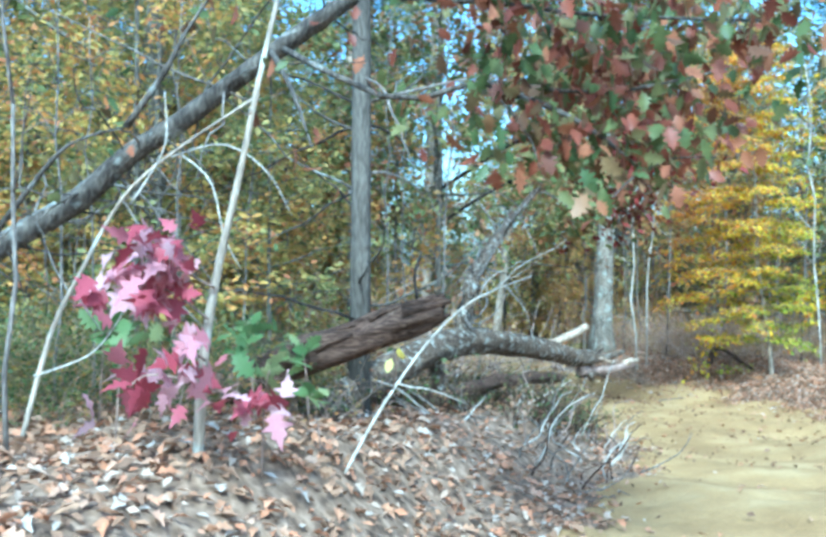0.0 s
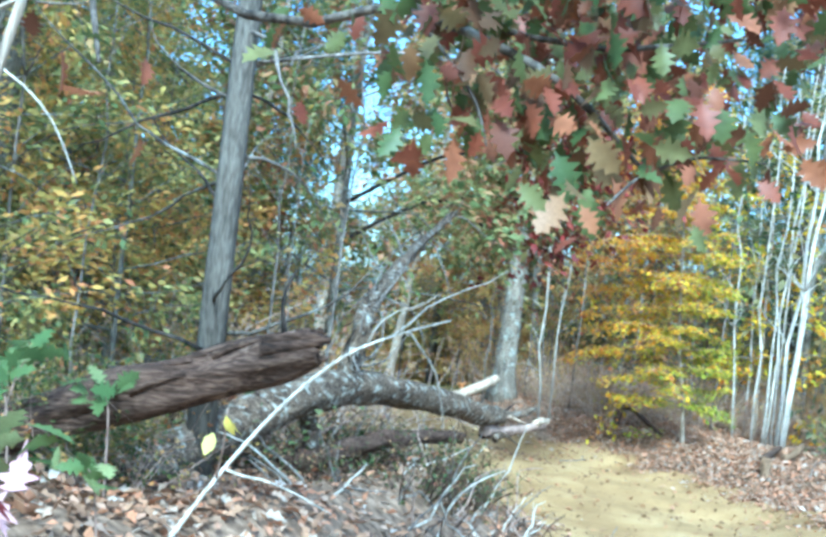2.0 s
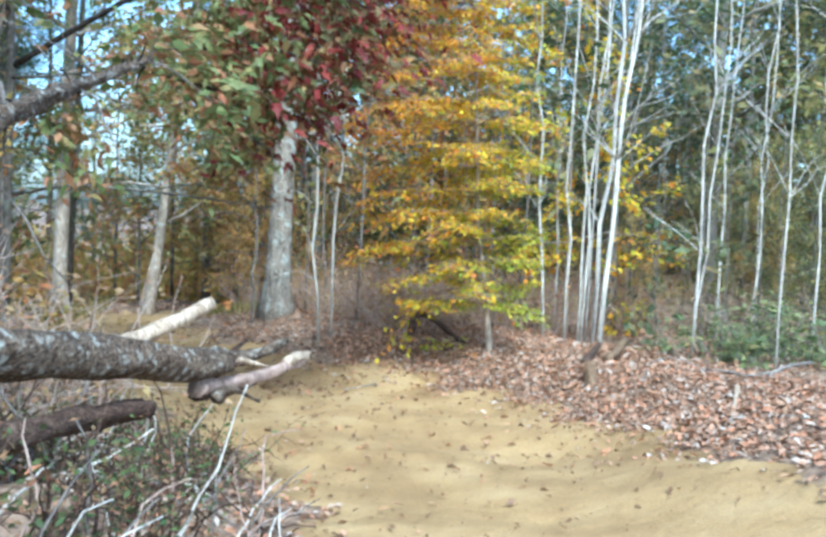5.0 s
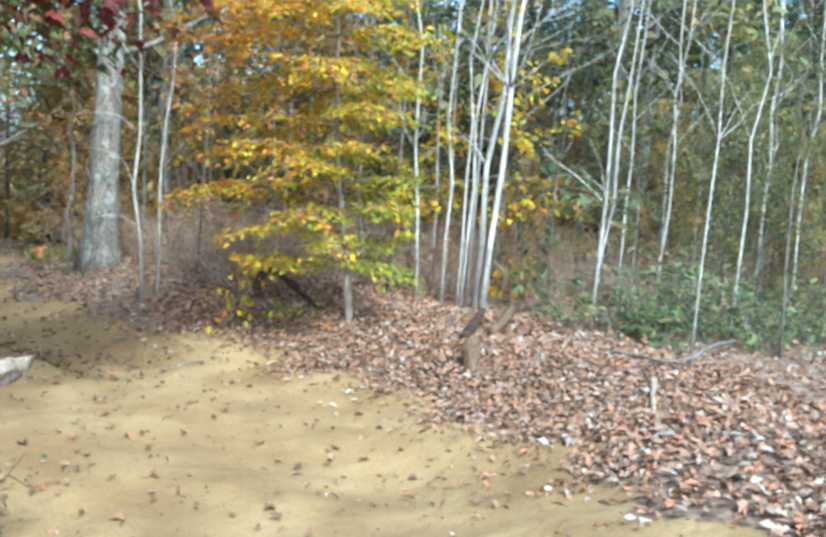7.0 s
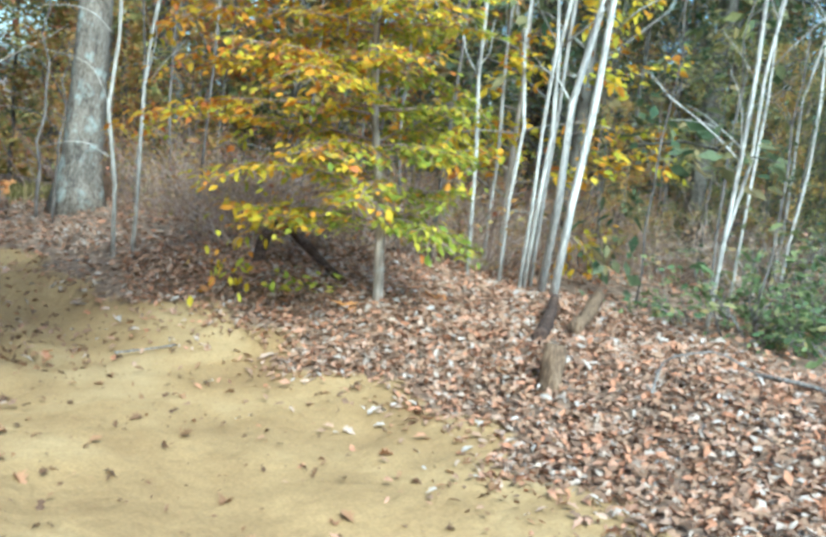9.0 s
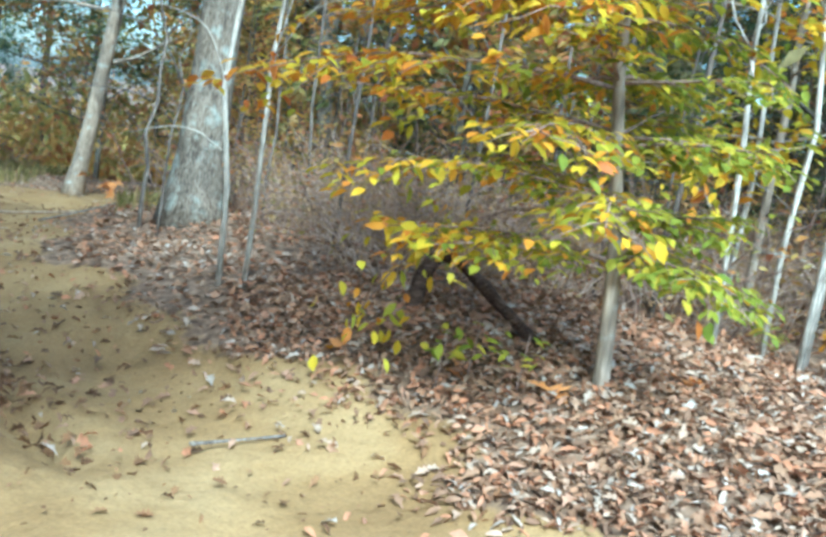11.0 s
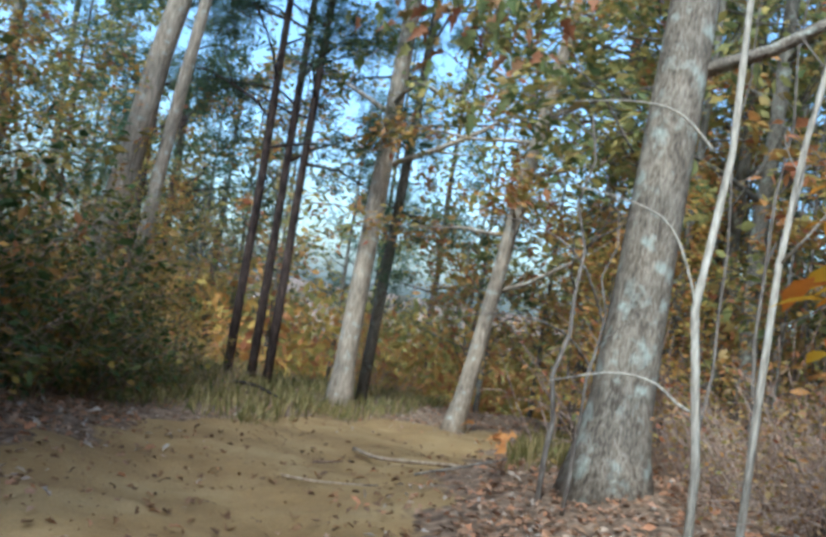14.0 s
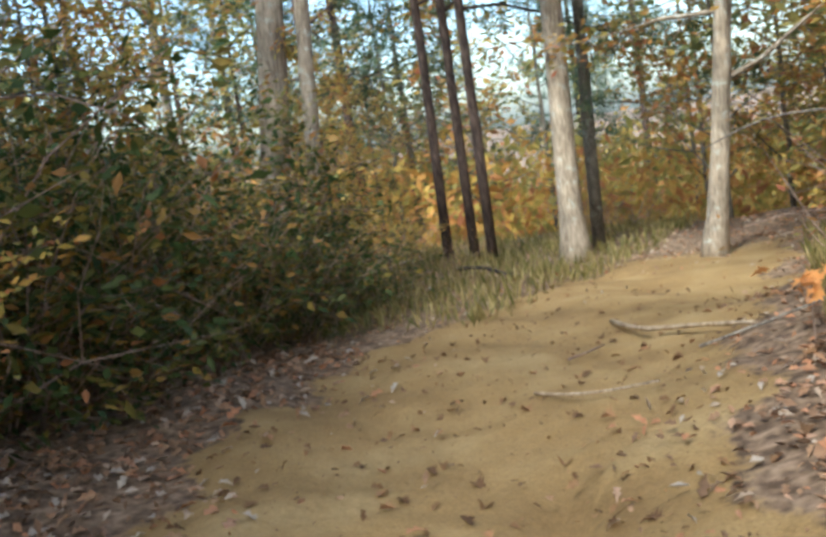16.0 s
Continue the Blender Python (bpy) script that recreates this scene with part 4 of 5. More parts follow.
# ---- red oak over the trail ----
red = tree("red_oak", 0.35, 13.6, 9, 0.06, BARK_GREY, LEAF_RUST, "dark-stemmed oak with green and brown leaves over the trail", "tree", (0.02, -0.02), 0.2, 30, 0.36, 80, 0.13, wob=0.02, spread=0.2, twigs=4)
rb = np.array(red.location)
rp, ra = [], []
for pts in ([(0.4, 13.55, 2.3), (1.4, 13.2, 2.9), (2.4, 12.8, 3.05), (3.5, 12.5, 2.95)], [(0.4, 13.55, 2.8), (1.6, 12.9, 3.5), (2.6, 12.3, 3.7), (3.4, 11.9, 3.5)], [(1.4, 13.2, 2.9), (2.2, 12.2, 3.0), (2.9, 11.7, 2.8)], [(1.6, 12.9, 3.5), (2.7, 13.0, 3.7), (3.9, 13.0, 3.5)], [(1.4, 13.2, 2.9), (2.3, 12.9, 2.65), (3.0, 12.75, 2.45)]):
    ln = stem("limb", pts, 0.03, 0.006, BARK_DARK, red, 12, 6)
    p_, a_, _ = sprays([ln[4:]], 420, 0.3, 0.13, 0.1)
    rp += p_
    ra += a_
rp, ra = np.array(rp), np.array(ra)
ruddy = rp[:, 0] + rng.normal(0, 0.35, len(rp)) > 2.35
for pick, mat, lab in ((ruddy, LEAF_DARKRED, "dark red leaves"), (~ruddy, LEAF_RUST, "olive green and brown leaves")):
    tagged(child("foliage", leaf_mesh("foliage", LOBED, rp[pick] - rb, ra[pick], rng.uniform(0.08, 0.14, int(pick.sum())), mat), red, lab), kind="stuff")

# ---- deadwood on the right bank ----
arch = thing("dead_limb", 5.25, 15.5, None, "dark rotten limb bent into an arch on the bank", "log")
stem("shaft", [(4.98, 15.65, -0.02), (5.05, 15.78, 0.2), (5.16, 15.85, 0.33), (5.27, 15.7, 0.3), (5.42, 15.3, 0.14), (5.55, 14.95, 0.0)], 0.048, 0.032, BARK_BROWN, arch, 24, 10, 0.2)
stump = thing("stump", 5.92, 12.62, None, "low tan rotten stump among fallen leaves", "stump")
stem("body", [(5.92, 12.62, -0.15), (5.93, 12.63, 0.02), (5.97, 12.69, 0.2)], 0.085, 0.045, BARK_ROT, stump, 9, 12, 0.45)
sl = thing("fallen_log", 6.9, 13.8, None, "short dark rotten log in the leaves", "log")
stem("shaft", [(6.2, 13.25, 0.1), (6.5, 13.65, 0.13), (7.0, 14.4, 0.12)], 0.05, 0.035, BARK_BROWN, sl, 10, 8, 0.15)
chunk = thing("fallen_log", 6.9, 13.8, None, "short tan rotten log propped in the leaves", "log")
stem("shaft", laid([(6.62, 13.5, 0.0), (6.85, 13.75, 0.05), (7.15, 14.05, 0.14)], 0.05), 0.055, 0.045, BARK_ROT, chunk, 10, 9, 0.25)
for lab, mat, r, pts in (("thin grey branch arching over the leaf litter", TWIG_GREY, 0.008, [(6.26, 12.2, -0.03), (6.31, 12.24, 0.1), (6.36, 12.24, 0.2), (6.5, 12.14, 0.24), (6.6, 12.08, 0.22), (6.95, 12.15, 0.04)]),
                         ("pale barkless stick lying on the bank", WOOD_BARE, 0.024, [(6.72, 11.36, 0.07), (6.5, 11.1, 0.03), (6.2, 10.72, 0.02)]),
                         ("grey fallen branch lying in the leaves", TWIG_GREY, 0.022, [(7.32, 11.7, 0.03), (7.8, 12.0, 0.1), (8.36, 12.29, 0.08)]),
                         ("grey fallen branch lying in the leaves", TWIG_GREY, 0.014, [(6.95, 12.2, 0.04), (7.02, 11.9, 0.06), (7.1, 11.7, 0.05), (7.3, 11.55, 0.1)]),
                         ("bleached stick lying on the sand", WOOD_BARE, 0.022, [(1.62, 21.5, 0.03), (1.95, 20.95, 0.05), (2.4, 20.5, 0.04), (2.76, 19.95, 0.03)]),
                         ("bleached stick lying on the sand", WOOD_BARE, 0.011, [(1.55, 19.35, 0.02), (1.77, 19.2, 0.03), (2.0, 19.15, 0.03), (2.28, 19.22, 0.02)]),
                         ("thin dead twig lying on the sand", TWIG_BROWN, 0.01, [(1.56, 20.2, 0.03), (1.63, 20.4, 0.04), (1.7, 20.7, 0.04)]),
                         ("bleached stick slanting across the verge", TWIG_GREY, 0.012, [(2.43, 19.93, 0.02), (2.8, 19.83, 0.05), (3.13, 19.74, 0.08)]),
                         ("thin grey twig lying on the sand", TWIG_GREY, 0.009, [(3.81, 14.37, 0.03), (4.0, 14.42, 0.03), (4.2, 14.42, 0.03)]),
                         ("dark broken branch lying by the grass", BARK_DARK, 0.03, [(-1.0, 25.4, 0.1), (-0.6, 25.1, 0.12), (0.0, 24.6, 0.03)])):
    pts = laid(pts, r)
    c = pts[len(pts) // 2]
    st = thing("fallen_stick", c[0], c[1], c[2], lab, "stick")
    stem("shaft", pts, r, r * 0.6, mat, st, 12, 7, 0.12)

# brush pile at the end of the log
for k in range(230):
    x, y = rng.uniform(-0.2, 2.3), rng.uniform(6.4, 10.2)
    if x > np.interp(y, YS, XL) + 0.2:
        continue
    st = thing("brush_stick", x, y, None, "dead grey stick in a tangle under the log", "stick", "brush pile")
    a = rng.uniform(0, 6.28)
    ln = wander((x, y, st.location.z - 0.05), (math.cos(a), math.sin(a), rng.uniform(0.4, 2.2)), rng.uniform(0.25, 0.85), 7, 0.7)
    child("shaft", Geo().tube(ln - np.array(st.location), np.linspace(0.009, 0.003, 8), 5).mesh("shaft", [TWIG_GREY, TWIG_BROWN, TWIG_GREY, BARK_PALE, BARK_BROWN][k % 5]), st)

# ---- woods behind ----
rng = np.random.default_rng(21)
GOLDY = tree("understory_tree", -2.2, 10.5, 5, 0.04, BARK_GREY, LEAF_WOODGOLD, "understory tree with dull gold and orange leaves", "tree", (0, 0), 0.1, 26, 0.32, 30, 0.12, group="understory trees", spread=0.14, twigs=2)
OAKY = tree("understory_tree", 9, 22, 7, 0.05, BARK_GREY, LEAF_YELLOWGREEN, "understory tree with yellow-green leaves", "tree", (0, 0), 0.08, 26, 0.3, 32, 0.13, group="understory trees", spread=0.16, twigs=2)
FINE_GOLD = tree("understory_tree", -2.9, 12.4, 5.5, 0.035, BARK_GREY, LEAF_WOODGOLD, "slender understory tree with small gold and orange leaves", "tree", (0, 0), 0.1, 28, 0.32, 74, 0.075, group="understory trees", spread=0.12, twigs=3)
FINE_GREEN = tree("understory_tree", -3.6, 11.2, 6.5, 0.04, BARK_GREY, LEAF_YELLOWGREEN, "slender understory tree with small yellow-green leaves", "tree", (0, 0), 0.08, 28, 0.3, 70, 0.08, group="understory trees", spread=0.13, twigs=3)
DULLY = tree("understory_tree", 10, 19, 7, 0.05, BARK_GREY, LEAF_DULL, "understory tree with dull green and brown leaves", "tree", (0, 0), 0.08, 26, 0.3, 27, 0.13, group="understory trees", spread=0.16, twigs=2)
SPARSE = thicket("leafy_shrub", 8.1, 13.25, 0.8, 0.9, 8, TWIG_GREY, LEAF_FRESH, "sparse leafy green shrub on the bank", 17, 0.085, OVAL, group="leafy shrubs")
RUSTY = tree("understory_tree", 2, 31, 6, 0.05, BARK_GREY, LEAF_ORANGE, "understory tree with orange-brown leaves", "tree", (0, 0), 0.08, 26, 0.3, 27, 0.155, group="understory trees", spread=0.16, twigs=2)
TALL = tree("hardwood_tree", 8.5, 25, 19, 0.14, BARK_GREY, LEAF_YELLOWGREEN, "tall grey hardwood in the woods", "tree", (0.01, 0), 0.18, 24, 0.2, 24, 0.23, group="tall trees", spread=0.25)
PINE = tree("pine_tree", 12, 24, 19, 0.13, BARK_PINE, LEAF_PINE, "dark pine in the woods", "tree", (0, 0.01), 0.15, 26, 0.14, 27, 0.3, TUFT, group="tall trees", spread=0.25)
SHRUB = thicket("shrub", -2.4, 20.5, 1.9, 2.2, 30, TWIG_BROWN, LEAF_GREEN, "dense dark green and brown shrub", 28, 0.085, group="shrubs")
BRUSH = thicket("brush", 5.6, 17.6, 2.0, 1.4, 15, TWIG_BROWN, LEAF_ORANGE, "thin grey-brown brush with a few dead leaves", 9, 0.06, group="brush")
BRAMBLE = thicket("bramble", 0.6, 10.6, 1.2, 0.7, 26, BARK_BROWN, LEAF_BRAMBLE, "low tangle of brown stems with few small leaves", 17, 0.055, group="brambles")
THIN = bare("sapling", 6.0, 18.2, 5, 0.018, TWIG_GREY, "thin grey sapling in the brush", (0.02, 0), "woods saplings", 10)

rng = np.random.default_rng(22)


LEAF_RUDDY = foliage("ruddy brown leaf", [(0.0, (0.36, 0.25, 0.16)), (0.4, (0.52, 0.34, 0.2)), (0.7, (0.58, 0.43, 0.19)), (1.0, (0.5, 0.22, 0.15))], 0.5)
RUDDY = thicket("brush", 0.2, 12.0, 1.5, 1.5, 22, TWIG_PALE, LEAF_RUDDY, "thin brown brush with reddish dead leaves", 11, 0.06, group="ruddy brush")


def clear(x, y, margin):
    return x < np.interp(y, YS, XL) - margin or x > np.interp(y, YS, XR) + margin


def off_bend(spots):
    """Leaves the sky beyond the bend open."""
    return [p for p in spots if not (-7.5 < p[0] < 2.2 and 19 < p[1] < 50)]


def scatter(n, x0, x1, y0, y1, margin, lo, hi, gap=0.0):
    out = []
    while n > 0:
        x, y = rng.uniform(x0, x1), rng.uniform(y0, y1)
        n -= 1
        if clear(x, y, margin) and all((x - a[0]) ** 2 + (y - a[1]) ** 2 > gap * gap for a in out):
            out.append((x, y, rng.uniform(0, 360), rng.uniform(lo, hi)))
    return out


copies(DULLY, off_bend(scatter(14, -12, -0.5, 11, 26, 1.6, 0.5, 0.9, 1.2)))
copies(OAKY, off_bend(scatter(18, -14, 0, 12, 30, 1.6, 0.5, 1.0, 1.2)) + scatter(10, -6, -1.5, 9, 13, 1.5, 0.4, 0.7, 1.2))
copies(GOLDY, off_bend(scatter(9, -7, 7, 30, 42, 0, 1.5, 2.1, 2.0)))
copies(DULLY, off_bend(scatter(8, -8, 7, 30, 42, 0, 1.3, 1.8, 2.0)) + scatter(34, 8.0, 22, 15, 34, 2, 0.5, 1.0, 1.5) + scatter(10, 8.5, 15, 16.5, 24, 2, 1.1, 1.6, 1.5))
copies(GOLDY, scatter(7, -5, 0, 9, 17, 1.2, 0.6, 1.0, 1.0) + off_bend(scatter(6, -3, 6, 29, 36, 0, 0.6, 1.0, 1.2)) + [(4.3, 22.6, 20, 0.6), (3.9, 24.6, 80, 0.6), (3.6, 29.5, 140, 0.8), (-0.4, 31.8, 200, 0.35), (1.9, 31.5, 260, 0.4), (-2.2, 24.5, 0, 0.7), (-3.2, 21.5, 90, 0.7)])
copies(RUSTY, [(4.4, 23.5, 30, 0.6), (5.2, 25.5, 130, 0.8), (4.3, 28.5, 220, 0.8)] + off_bend(scatter(20, -9, 0.5, 12.5, 34, 1.8, 0.5, 0.9, 1.3)) + scatter(30, 4.8, 20, 19.5, 36, 1.5, 0.4, 0.9, 1.2) + off_bend(scatter(34, -12, 10, 31, 44, 0, 0.5, 0.9, 1.2)))
# first scatter shades the left shrubs; those behind the start unseen, added for shade
copies(TALL, scatter(9, -10, -2.5, 9.5, 18, 3.2, 0.7, 1.0, 2.0) + off_bend(scatter(11, -20, -2, 12, 45, 3, 0.8, 1.2, 3)) + scatter(34, 9, 32, 12, 45, 3, 0.8, 1.2, 2.5) + scatter(10, 4, 10, 21, 45, 1.5, 0.8, 1.2, 2.5) + scatter(6, -15, 15, -25, -6, 3, 0.8, 1.2, 4) + [(4.7, 27.5, 80, 1.0), (5.6, 24.6, 200, 0.9), (3.9, 31.5, 310, 1.0)])
copies(PINE, scatter(8, -20, -5, 26, 50, 3, 0.8, 1.2, 3) + scatter(18, 9.5, 32, 12, 45, 3, 0.8, 1.2, 2.5) + scatter(5, -5, 10, 36, 55, 0, 0.8, 1.2, 2.5))
copies(SHRUB, scatter(30, -7, -2.0, 16.5, 20.5, 2.2, 1.0, 1.5, 0.6) + scatter(18, -8, -3.4, 20, 25, 2.2, 1.0, 1.6, 0.7) + scatter(20, -5, -1.2, 4.4, 12, 0.9, 0.3, 0.5, 0.6) + scatter(18, -2.7, -0.6, 4.3, 6.6, 0.7, 0.2, 0.38, 0.3))
copies(RUDDY, scatter(70, -3.5, 0.3, 10.4, 12.9, 0.9, 0.9, 1.5, 0.35) + scatter(60, 5.0, 10.5, 15.9, 21, 0.9, 0.45, 0.85, 0.45) + scatter(12, 3.9, 6.5, 19.5, 25, 0.9, 0.4, 0.7, 0.6))
copies(FINE_GREEN, scatter(14, -9.5, -2.6, 14, 24, 2.2, 0.9, 1.5, 1.2))
copies(FINE_GOLD, scatter(10, -9.5, -2.4, 14, 24, 2.2, 0.8, 1.3, 1.2))
copies(OAKY, scatter(9, 4.2, 10, 21.5, 32, 1.0, 1.0, 1.5, 1.6))
copies(RUSTY, scatter(9, 3.8, 9, 20.5, 32, 0.9, 0.9, 1.4, 1.6))
copies(FINE_GOLD, scatter(15, -8, -0.8, 8.2, 16, 1.2, 0.6, 1.3, 1.1))
copies(FINE_GREEN, scatter(13, -8, -1.0, 7.6, 16, 1.2, 0.6, 1.3, 1.1))
copies(RUSTY, scatter(4, -16, 6, 38, 50, 0, 1.3, 1.8, 2.0))
copies(OAKY, scatter(5, -16, 6, 38, 50, 0, 1.3, 1.8, 2.0))
copies(DULLY, [(-7.0, 38.0, 90, 1.5)])
copies(RUSTY, [(3.0, 33.0, 60, 1.2)])
copies(OAKY, [(1.4, 34.5, 250, 1.25), (-2.6, 37.5, 10, 1.4), (0.6, 41.0, 160, 1.6)])
copies(SHRUB, [(-1.5, 20.3, 40, 0.75), (-1.9, 19.2, 100, 0.9), (-1.4, 21.6, 200, 0.7), (-1.75, 22.6, 300, 0.75), (-1.6, 23.5, 20, 0.6), (-2.3, 18.2, 160, 0.95), (-2.2, 21.0, 250, 1.15), (-2.5, 22.2, 80, 1.3), (-2.5, 24.2, 330, 0.8), (-1.2, 22.7, 130, 0.45)])
copies(SPARSE, [(8.5, 12.9, 150, 0.8), (7.8, 13.7, 250, 0.7), (8.0, 13.5, 20, 1.0)] + scatter(13, 7.9, 13, 11.2, 16, 1.6, 0.5, 1.1, 0.8))
copies(BRUSH, scatter(60, 4.4, 13, 15.8, 28, 0.9, 0.6, 1.2, 0.6) + scatter(30, 3.5, 9, 18.5, 25, 0.7, 0.8, 1.4, 0.6) + scatter(14, -4, 2.0, 5.5, 13, 0.5, 0.35, 0.6, 0.7) + scatter(26, -6, 8, 25, 36, 0.5, 0.6, 1.1, 0.8))
copies(BRAMBLE, scatter(40, -3, 0.2, 6.0, 12.5, 0.15, 0.6, 1.2, 0.45) + scatter(26, 0.0, 1.8, 6.8, 10, 0.4, 0.45, 0.75, 0.3) + scatter(12, 0.2, 2.2, 10.5, 13, 0.2, 0.5, 1.0, 0.4))
copies(THIN, scatter(90, 4.5, 15, 15.2, 30, 1.2, 0.6, 1.2, 0.5) + scatter(40, -8, 1, 8, 16, 1, 0.6, 1.2, 0.5) + scatter(10, -2.6, -1.3, 3.6, 6, 0.7, 0.4, 0.7, 0.2))

# undergrowth of the woods past the bank
rng = np.random.default_rng(31)
copies(FINE_GREEN, scatter(16, 8.6, 13.5, 12.4, 18.5, 2, 0.3, 0.55, 0.8) + scatter(16, 11.5, 19, 14.5, 24, 2, 0.6, 1.1, 1.2))
copies(FINE_GOLD, scatter(8, 8.4, 13, 13.6, 19, 2, 0.3, 0.5, 0.9) + scatter(9, 12, 19, 16, 26, 2, 0.6, 1.0, 1.3) + [(-2.3, 26.2, 40, 0.5), (-3.4, 27.2, 170, 0.65)])
copies(DULLY, scatter(9, 9.0, 13, 13.0, 17.5, 2, 0.3, 0.5, 0.9))
copies(RUDDY, scatter(26, 9.0, 16, 14.5, 21, 2, 0.5, 0.9, 0.7))
copies(SPARSE, scatter(16, 7.9, 10.5, 12.0, 14.6, 2, 0.6, 1.1, 0.35))
copies(THIN, scatter(16, 7.6, 11, 11.8, 15.5, 2, 0.35, 0.7, 0.4))

# far woods, too distant to count
rng = np.random.default_rng(23)
n = 60000
az = rng.uniform(0, 6.283, n)
dist = rng.uniform(46, 75, n)
fx, fy = 2 + dist * np.sin(az), 12 + dist * np.cos(az)
hh = 15 * rng.random(n) ** 1.3 * (0.55 + 0.45 * np.sin(az * 23) * np.sin(az * 7 + 1)) * np.where((az < 0.15) | (az > 5.6), 0.33, 1.0)
fz = ground_z(fx, fy) + hh
far = leaf_mesh("far_woods", SIMPLE, np.stack([fx, fy, fz], 1), rng.normal(0, 1, (n, 3)), rng.uniform(0.5, 1.1, n), LEAF_YELLOWGREEN, 0.3)
tagged(new("far_woods", far), "distant yellow-green autumn woods", "trees", kind="stuff")

n = 45000
az = rng.uniform(-0.75, 0.8, n)
dist = rng.uniform(22, 58, n)
fx, fy = 2 + dist * np.sin(az), 12 + dist * np.cos(az)
top = np.where((az > -0.45) & (az < 0.05), 1.25 - ground_z(fx, fy), 2.4 + 0.17 * (dist - 22))
fz = ground_z(fx, fy) + top * rng.random(n) ** 1.2 * (0.7 + 0.3 * np.sin(az * 40) * np.sin(dist))
low_woods = leaf_mesh("far_undergrowth", SIMPLE, np.stack([fx, fy, fz], 1), rng.normal(0, 1, (n, 3)), rng.uniform(0.2, 0.5, n), LEAF_WOODGOLD, 0.3)
tagged(new("far_undergrowth", low_woods), "distant orange and gold undergrowth beyond the bend", "shrubs", kind="stuff")

# ---- leaf litter ----


def litter(name, n, x0, x1, y0, y1, on_sand, lo, hi, mat, shape, label):
    x, y = rng.uniform(x0, x1, n), rng.uniform(y0, y1, n)
    s = sandy(x, y)
    xr, xl = np.interp(y, YS, XR), np.interp(y, YS, XL)
    near = np.exp(-np.clip(np.minimum(xr - x, x - xl), 0, 9) / 0.45) * (on_sand < 0.5)
    keep = rng.random(n) < (s * np.maximum(on_sand, near * 0.18) + (1 - s))
    x, y = x[keep], y[keep]
    z = ground_z(x, y) + lumps(x, y) + rng.uniform(0.008, 0.04, len(x))
    aim = np.stack([rng.normal(0, 1, len(x)), rng.normal(0, 1, len(x)), rng.normal(0, 0.3, len(x))], 1)
    me = leaf_mesh(name, shape, np.stack([x, y, z], 1), aim, rng.uniform(lo, hi, len(x)), mat, 0.7)
    return tagged(new(name, me), label, "leaves", kind="stuff")


litter("leaf_litter", 24000, 4, 7.5, 10.0, 16.5, 0.0, 0.028, 0.062, LEAF_DRY, DRY, "brown and grey fallen leaves covering the bank")
litter("leaf_litter", 13000, 4, 7.5, 10.0, 16.5, 0.0, 0.04, 0.08, LEAF_DRY, LOBED, "lobed brown fallen leaves covering the bank")
litter("leaf_litter", 27000, 3, 11, 7, 22, 0.0, 0.04, 0.085, LEAF_DRY, DRYFAR, "brown fallen leaves further up the bank")
litter("leaf_litter", 19000, -4, 3, 1.5, 12, 0.0, 0.04, 0.085, LEAF_DRY, DRYFAR, "brown fallen leaves under the logs")
litter("leaf_litter", 16000, -7, 4, 15, 32, 0.03, 0.04, 0.085, LEAF_DRY, DRYFAR, "fallen leaves along the trail's verge")
litter("leaf_litter", 4500, -3, 2.2, 14.5, 21, 0.0, 0.06, 0.11, LEAF_DRY, LOBED, "lobed fallen leaves along the trail's verge")
litter("leaf_litter", 4500, -2.2, 2, 1.8, 6.5, 0.0, 0.05, 0.1, LEAF_DRY, LOBED, "lobed brown fallen leaves on the bank's crest")
litter("leaf_litter", 2600, 5.3, 8.5, 7.8, 10.6, 0.0, 0.05, 0.1, LEAF_DRY, LOBED, "lobed brown fallen leaves low on the bank")
litter("sand_leaves", 1100, 0, 6, 8, 24, 1.0, 0.03, 0.07, LEAF_DRYBROWN, LOBED, "curled dead leaves strewn on the sand")
litter("sand_leaves", 5200, -0.5, 6, 8.5, 23, 1.0, 0.008, 0.03, LEAF_DRYBROWN, DRYFAR, "crumbs of dead leaf and bark strewn on the sand")
litter("sand_leaves", 800, 2.2, 4.6, 14.2, 19, 1.0, 0.03, 0.08, LEAF_DRY, LOBED, "brown leaves spilling off the bank onto the sand")
ry = rng.uniform(13.8, 17.4, 170)
rx = 3.02 - 0.35 * (ry - 15.09) + rng.normal(0, 0.1, 170)
rut_leaves = leaf_mesh("rut_leaves", LOBED, np.stack([rx, ry, ground_z(rx, ry) - 0.09 * np.exp(-((rx - 3.02 + 0.35 * (ry - 15.09)) / 0.11) ** 2) + lumps(rx, ry) + 0.01], 1), np.stack([rng.normal(0, 1, 170), rng.normal(0, 1, 170), rng.normal(0, 0.4, 170)], 1), rng.uniform(0.04, 0.09, 170), LEAF_DRYBROWN, 0.6)
tagged(new("rut_leaves", rut_leaves), "dead brown leaves gathered in the wheel rut", "leaves", kind="stuff")
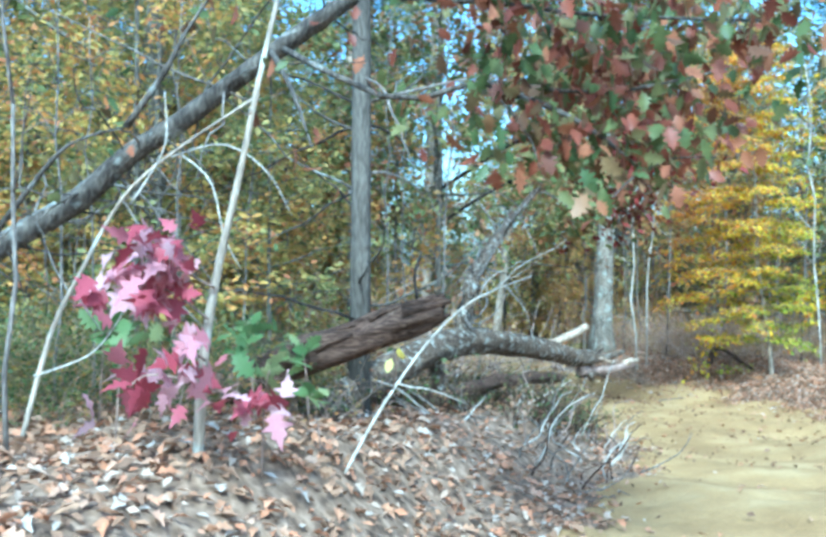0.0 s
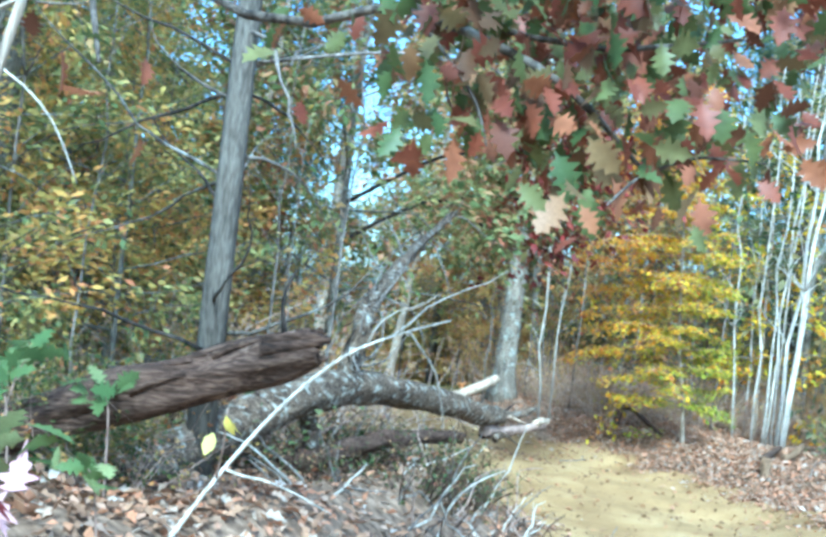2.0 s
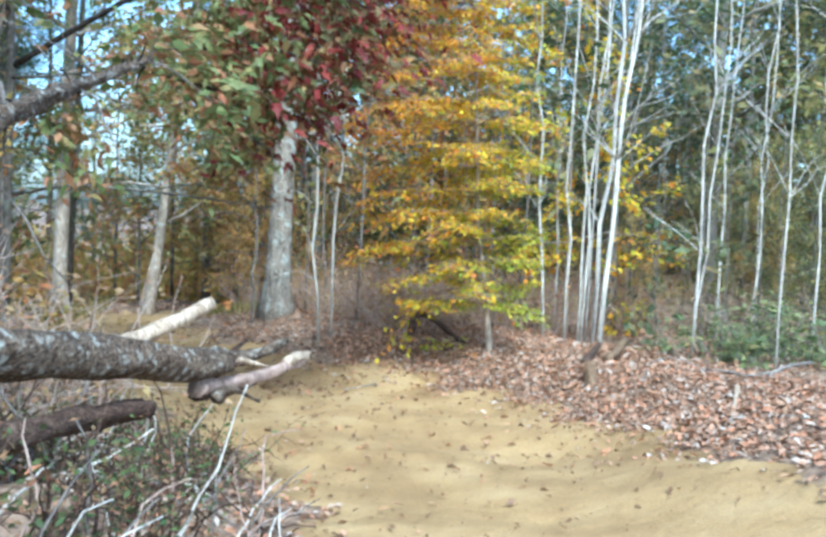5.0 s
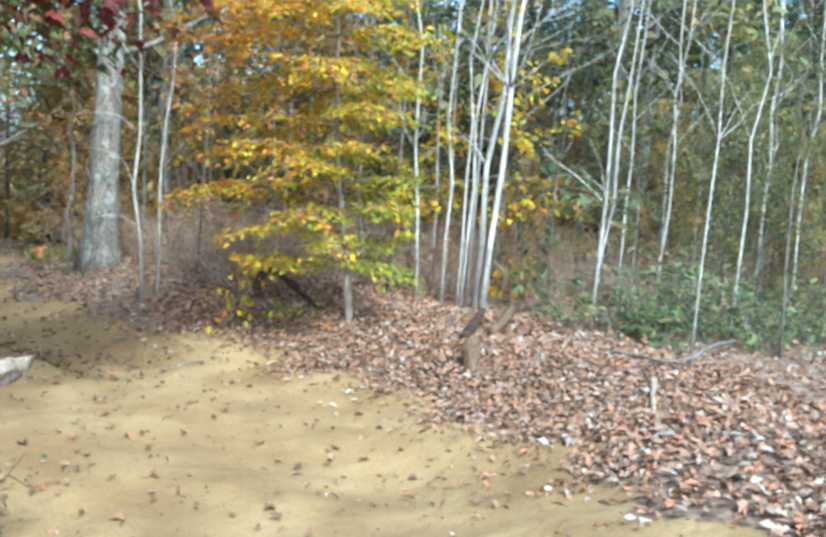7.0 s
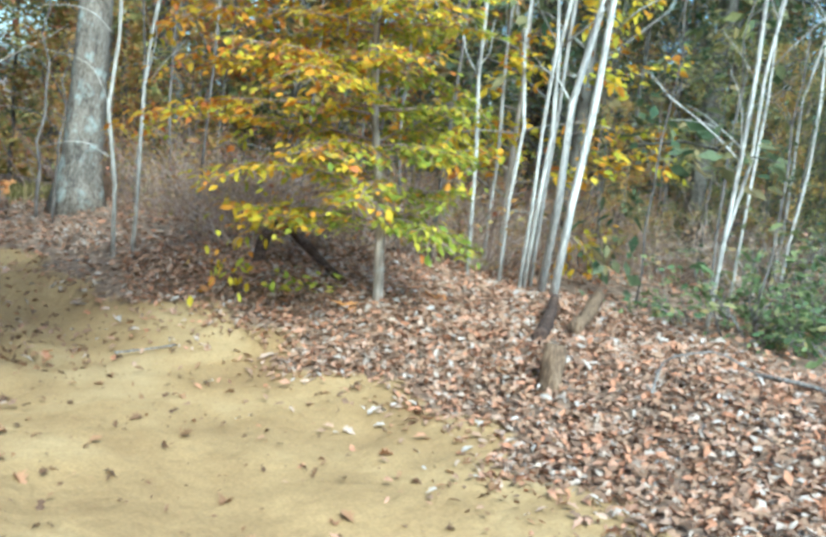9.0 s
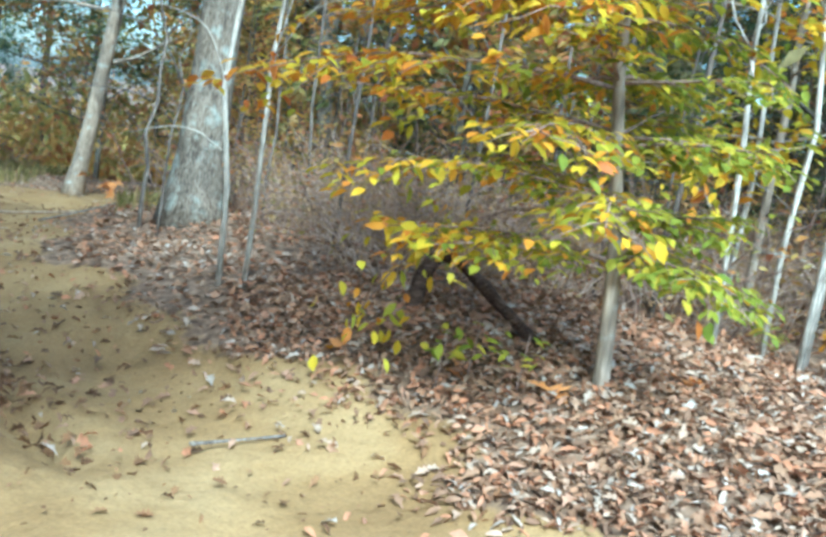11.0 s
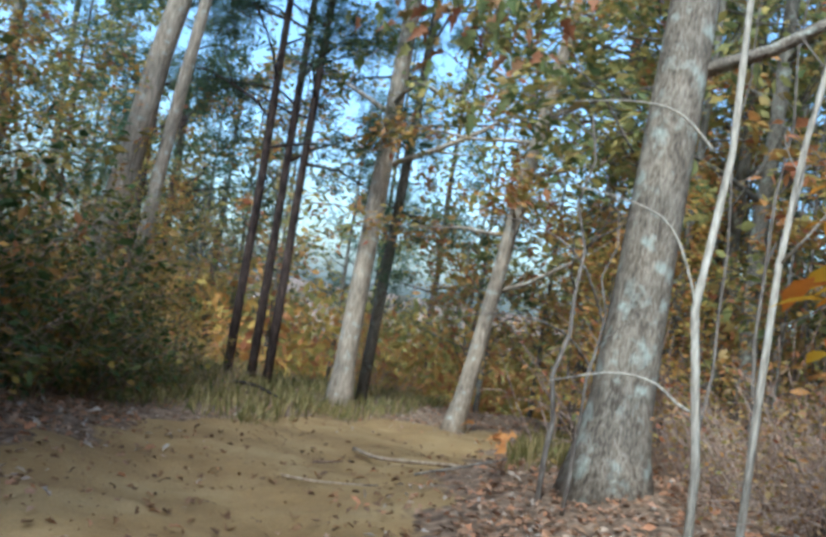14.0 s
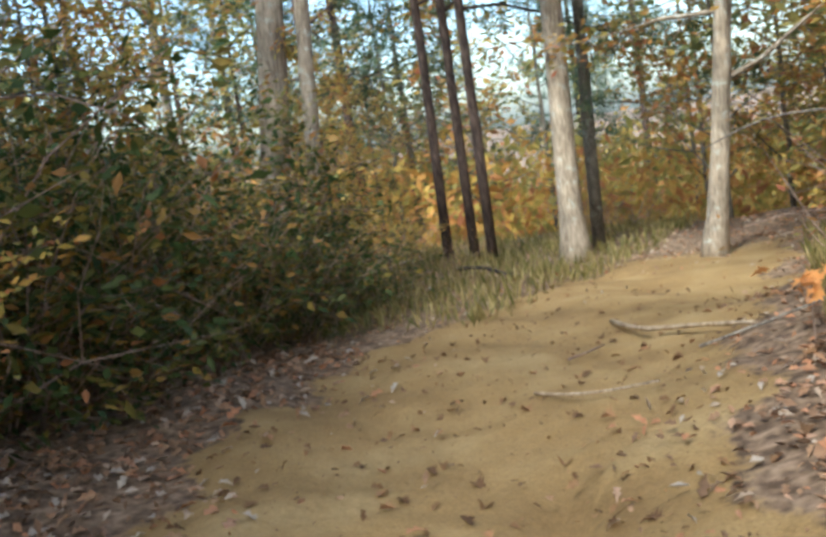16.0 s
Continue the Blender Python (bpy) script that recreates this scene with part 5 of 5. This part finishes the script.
kinds = [mesh_of("fallen_leaf", OAK[0] + np.stack([0 * OAK[0][:, 0], 0 * OAK[0][:, 0], c * OAK[0][:, 1] ** 2 + d * OAK[0][:, 0] ** 2], 1), OAK[1], ONE_DRY) for c, d in ((1.6, 0.2), (0.8, 0.4), (2.2, -0.1))]
for k in range(170):
    y = rng.uniform(10.5, 22)
    x = rng.uniform(np.interp(y, YS, XL) + 0.2, np.interp(y, YS, XR) - 0.1)
    lf = tagged(new("fallen_leaf", kinds[k % 3]), "curled brown oak leaf lying on sand", "leaf", "leaves on the sand")
    lf.matrix_basis = pose(x, y, float(ground_z(x, y) + lumps([x], [y])[0]) + 0.012, rng.uniform(-15, 15), rng.uniform(-15, 15), rng.uniform(0, 360)) @ Matrix.Scale(float(rng.uniform(0.05, 0.1)), 4)
bright = mesh_of("fallen_leaf", *MAPLE, ONE_ORANGE)
for x, y in ((6.05, 14.5), (6.0, 14.42), (6.12, 14.46), (6.03, 14.56), (5.32, 14.36), (5.28, 14.3), (5.0, 14.75), (4.93, 14.7), (4.5, 15.2)):
    lf = tagged(new("fallen_leaf", bright), "bright orange maple leaf fallen on brown leaves", "leaf", "orange leaves on the bank")
    lf.matrix_basis = pose(x, y, float(ground_z(x, y) + lumps([x], [y])[0]) + 0.05, rng.uniform(-25, 25), rng.uniform(-25, 25), rng.uniform(0, 360)) @ Matrix.Scale(0.14, 4)
orange = thing("maple_seedling", 3.06, 19.3, None, "tiny seedling with bright orange leaves at the trail's edge", "sapling")
stem("stem", [(3.06, 19.3, -0.25), (3.06, 19.3, 0.1)], 0.005, 0.003, TWIG_BROWN, orange, 5, 4)
single_leaves([(3.06 + rng.normal(0, 0.07), 19.3 + rng.normal(0, 0.07), 0.08 + rng.normal(0, 0.05)) for _ in range(14)], [rng.normal(0, 1, 3) for _ in range(14)], [0.1] * 14, MAPLE, ONE_ORANGE, orange)

# ---- grass beside the far trail ----
gp = np.stack([rng.uniform(-4, 1.6, 9000), rng.uniform(21.5, 32, 9000)], 1)
gp = gp[[x < np.interp(y, YS, XL) + 0.1 + 0.25 * rng.random() for x, y in gp]]
more = np.stack([rng.uniform(3.1, 4.0, 1600), rng.uniform(19.5, 27, 1600)], 1)
gp = np.concatenate([gp, more])
ga = np.stack([rng.normal(0, 0.35, len(gp)), rng.normal(0, 0.35, len(gp)), np.ones(len(gp))], 1)
grass = leaf_mesh("grass", NEEDLE, np.stack([gp[:, 0], gp[:, 1], ground_z(gp[:, 0], gp[:, 1])], 1), ga, rng.uniform(0.08, 0.26, len(gp)), GRASS_MAT, 0.0)
tagged(new("grass", grass), "dry green-brown grass along the trail", "grass", kind="stuff")
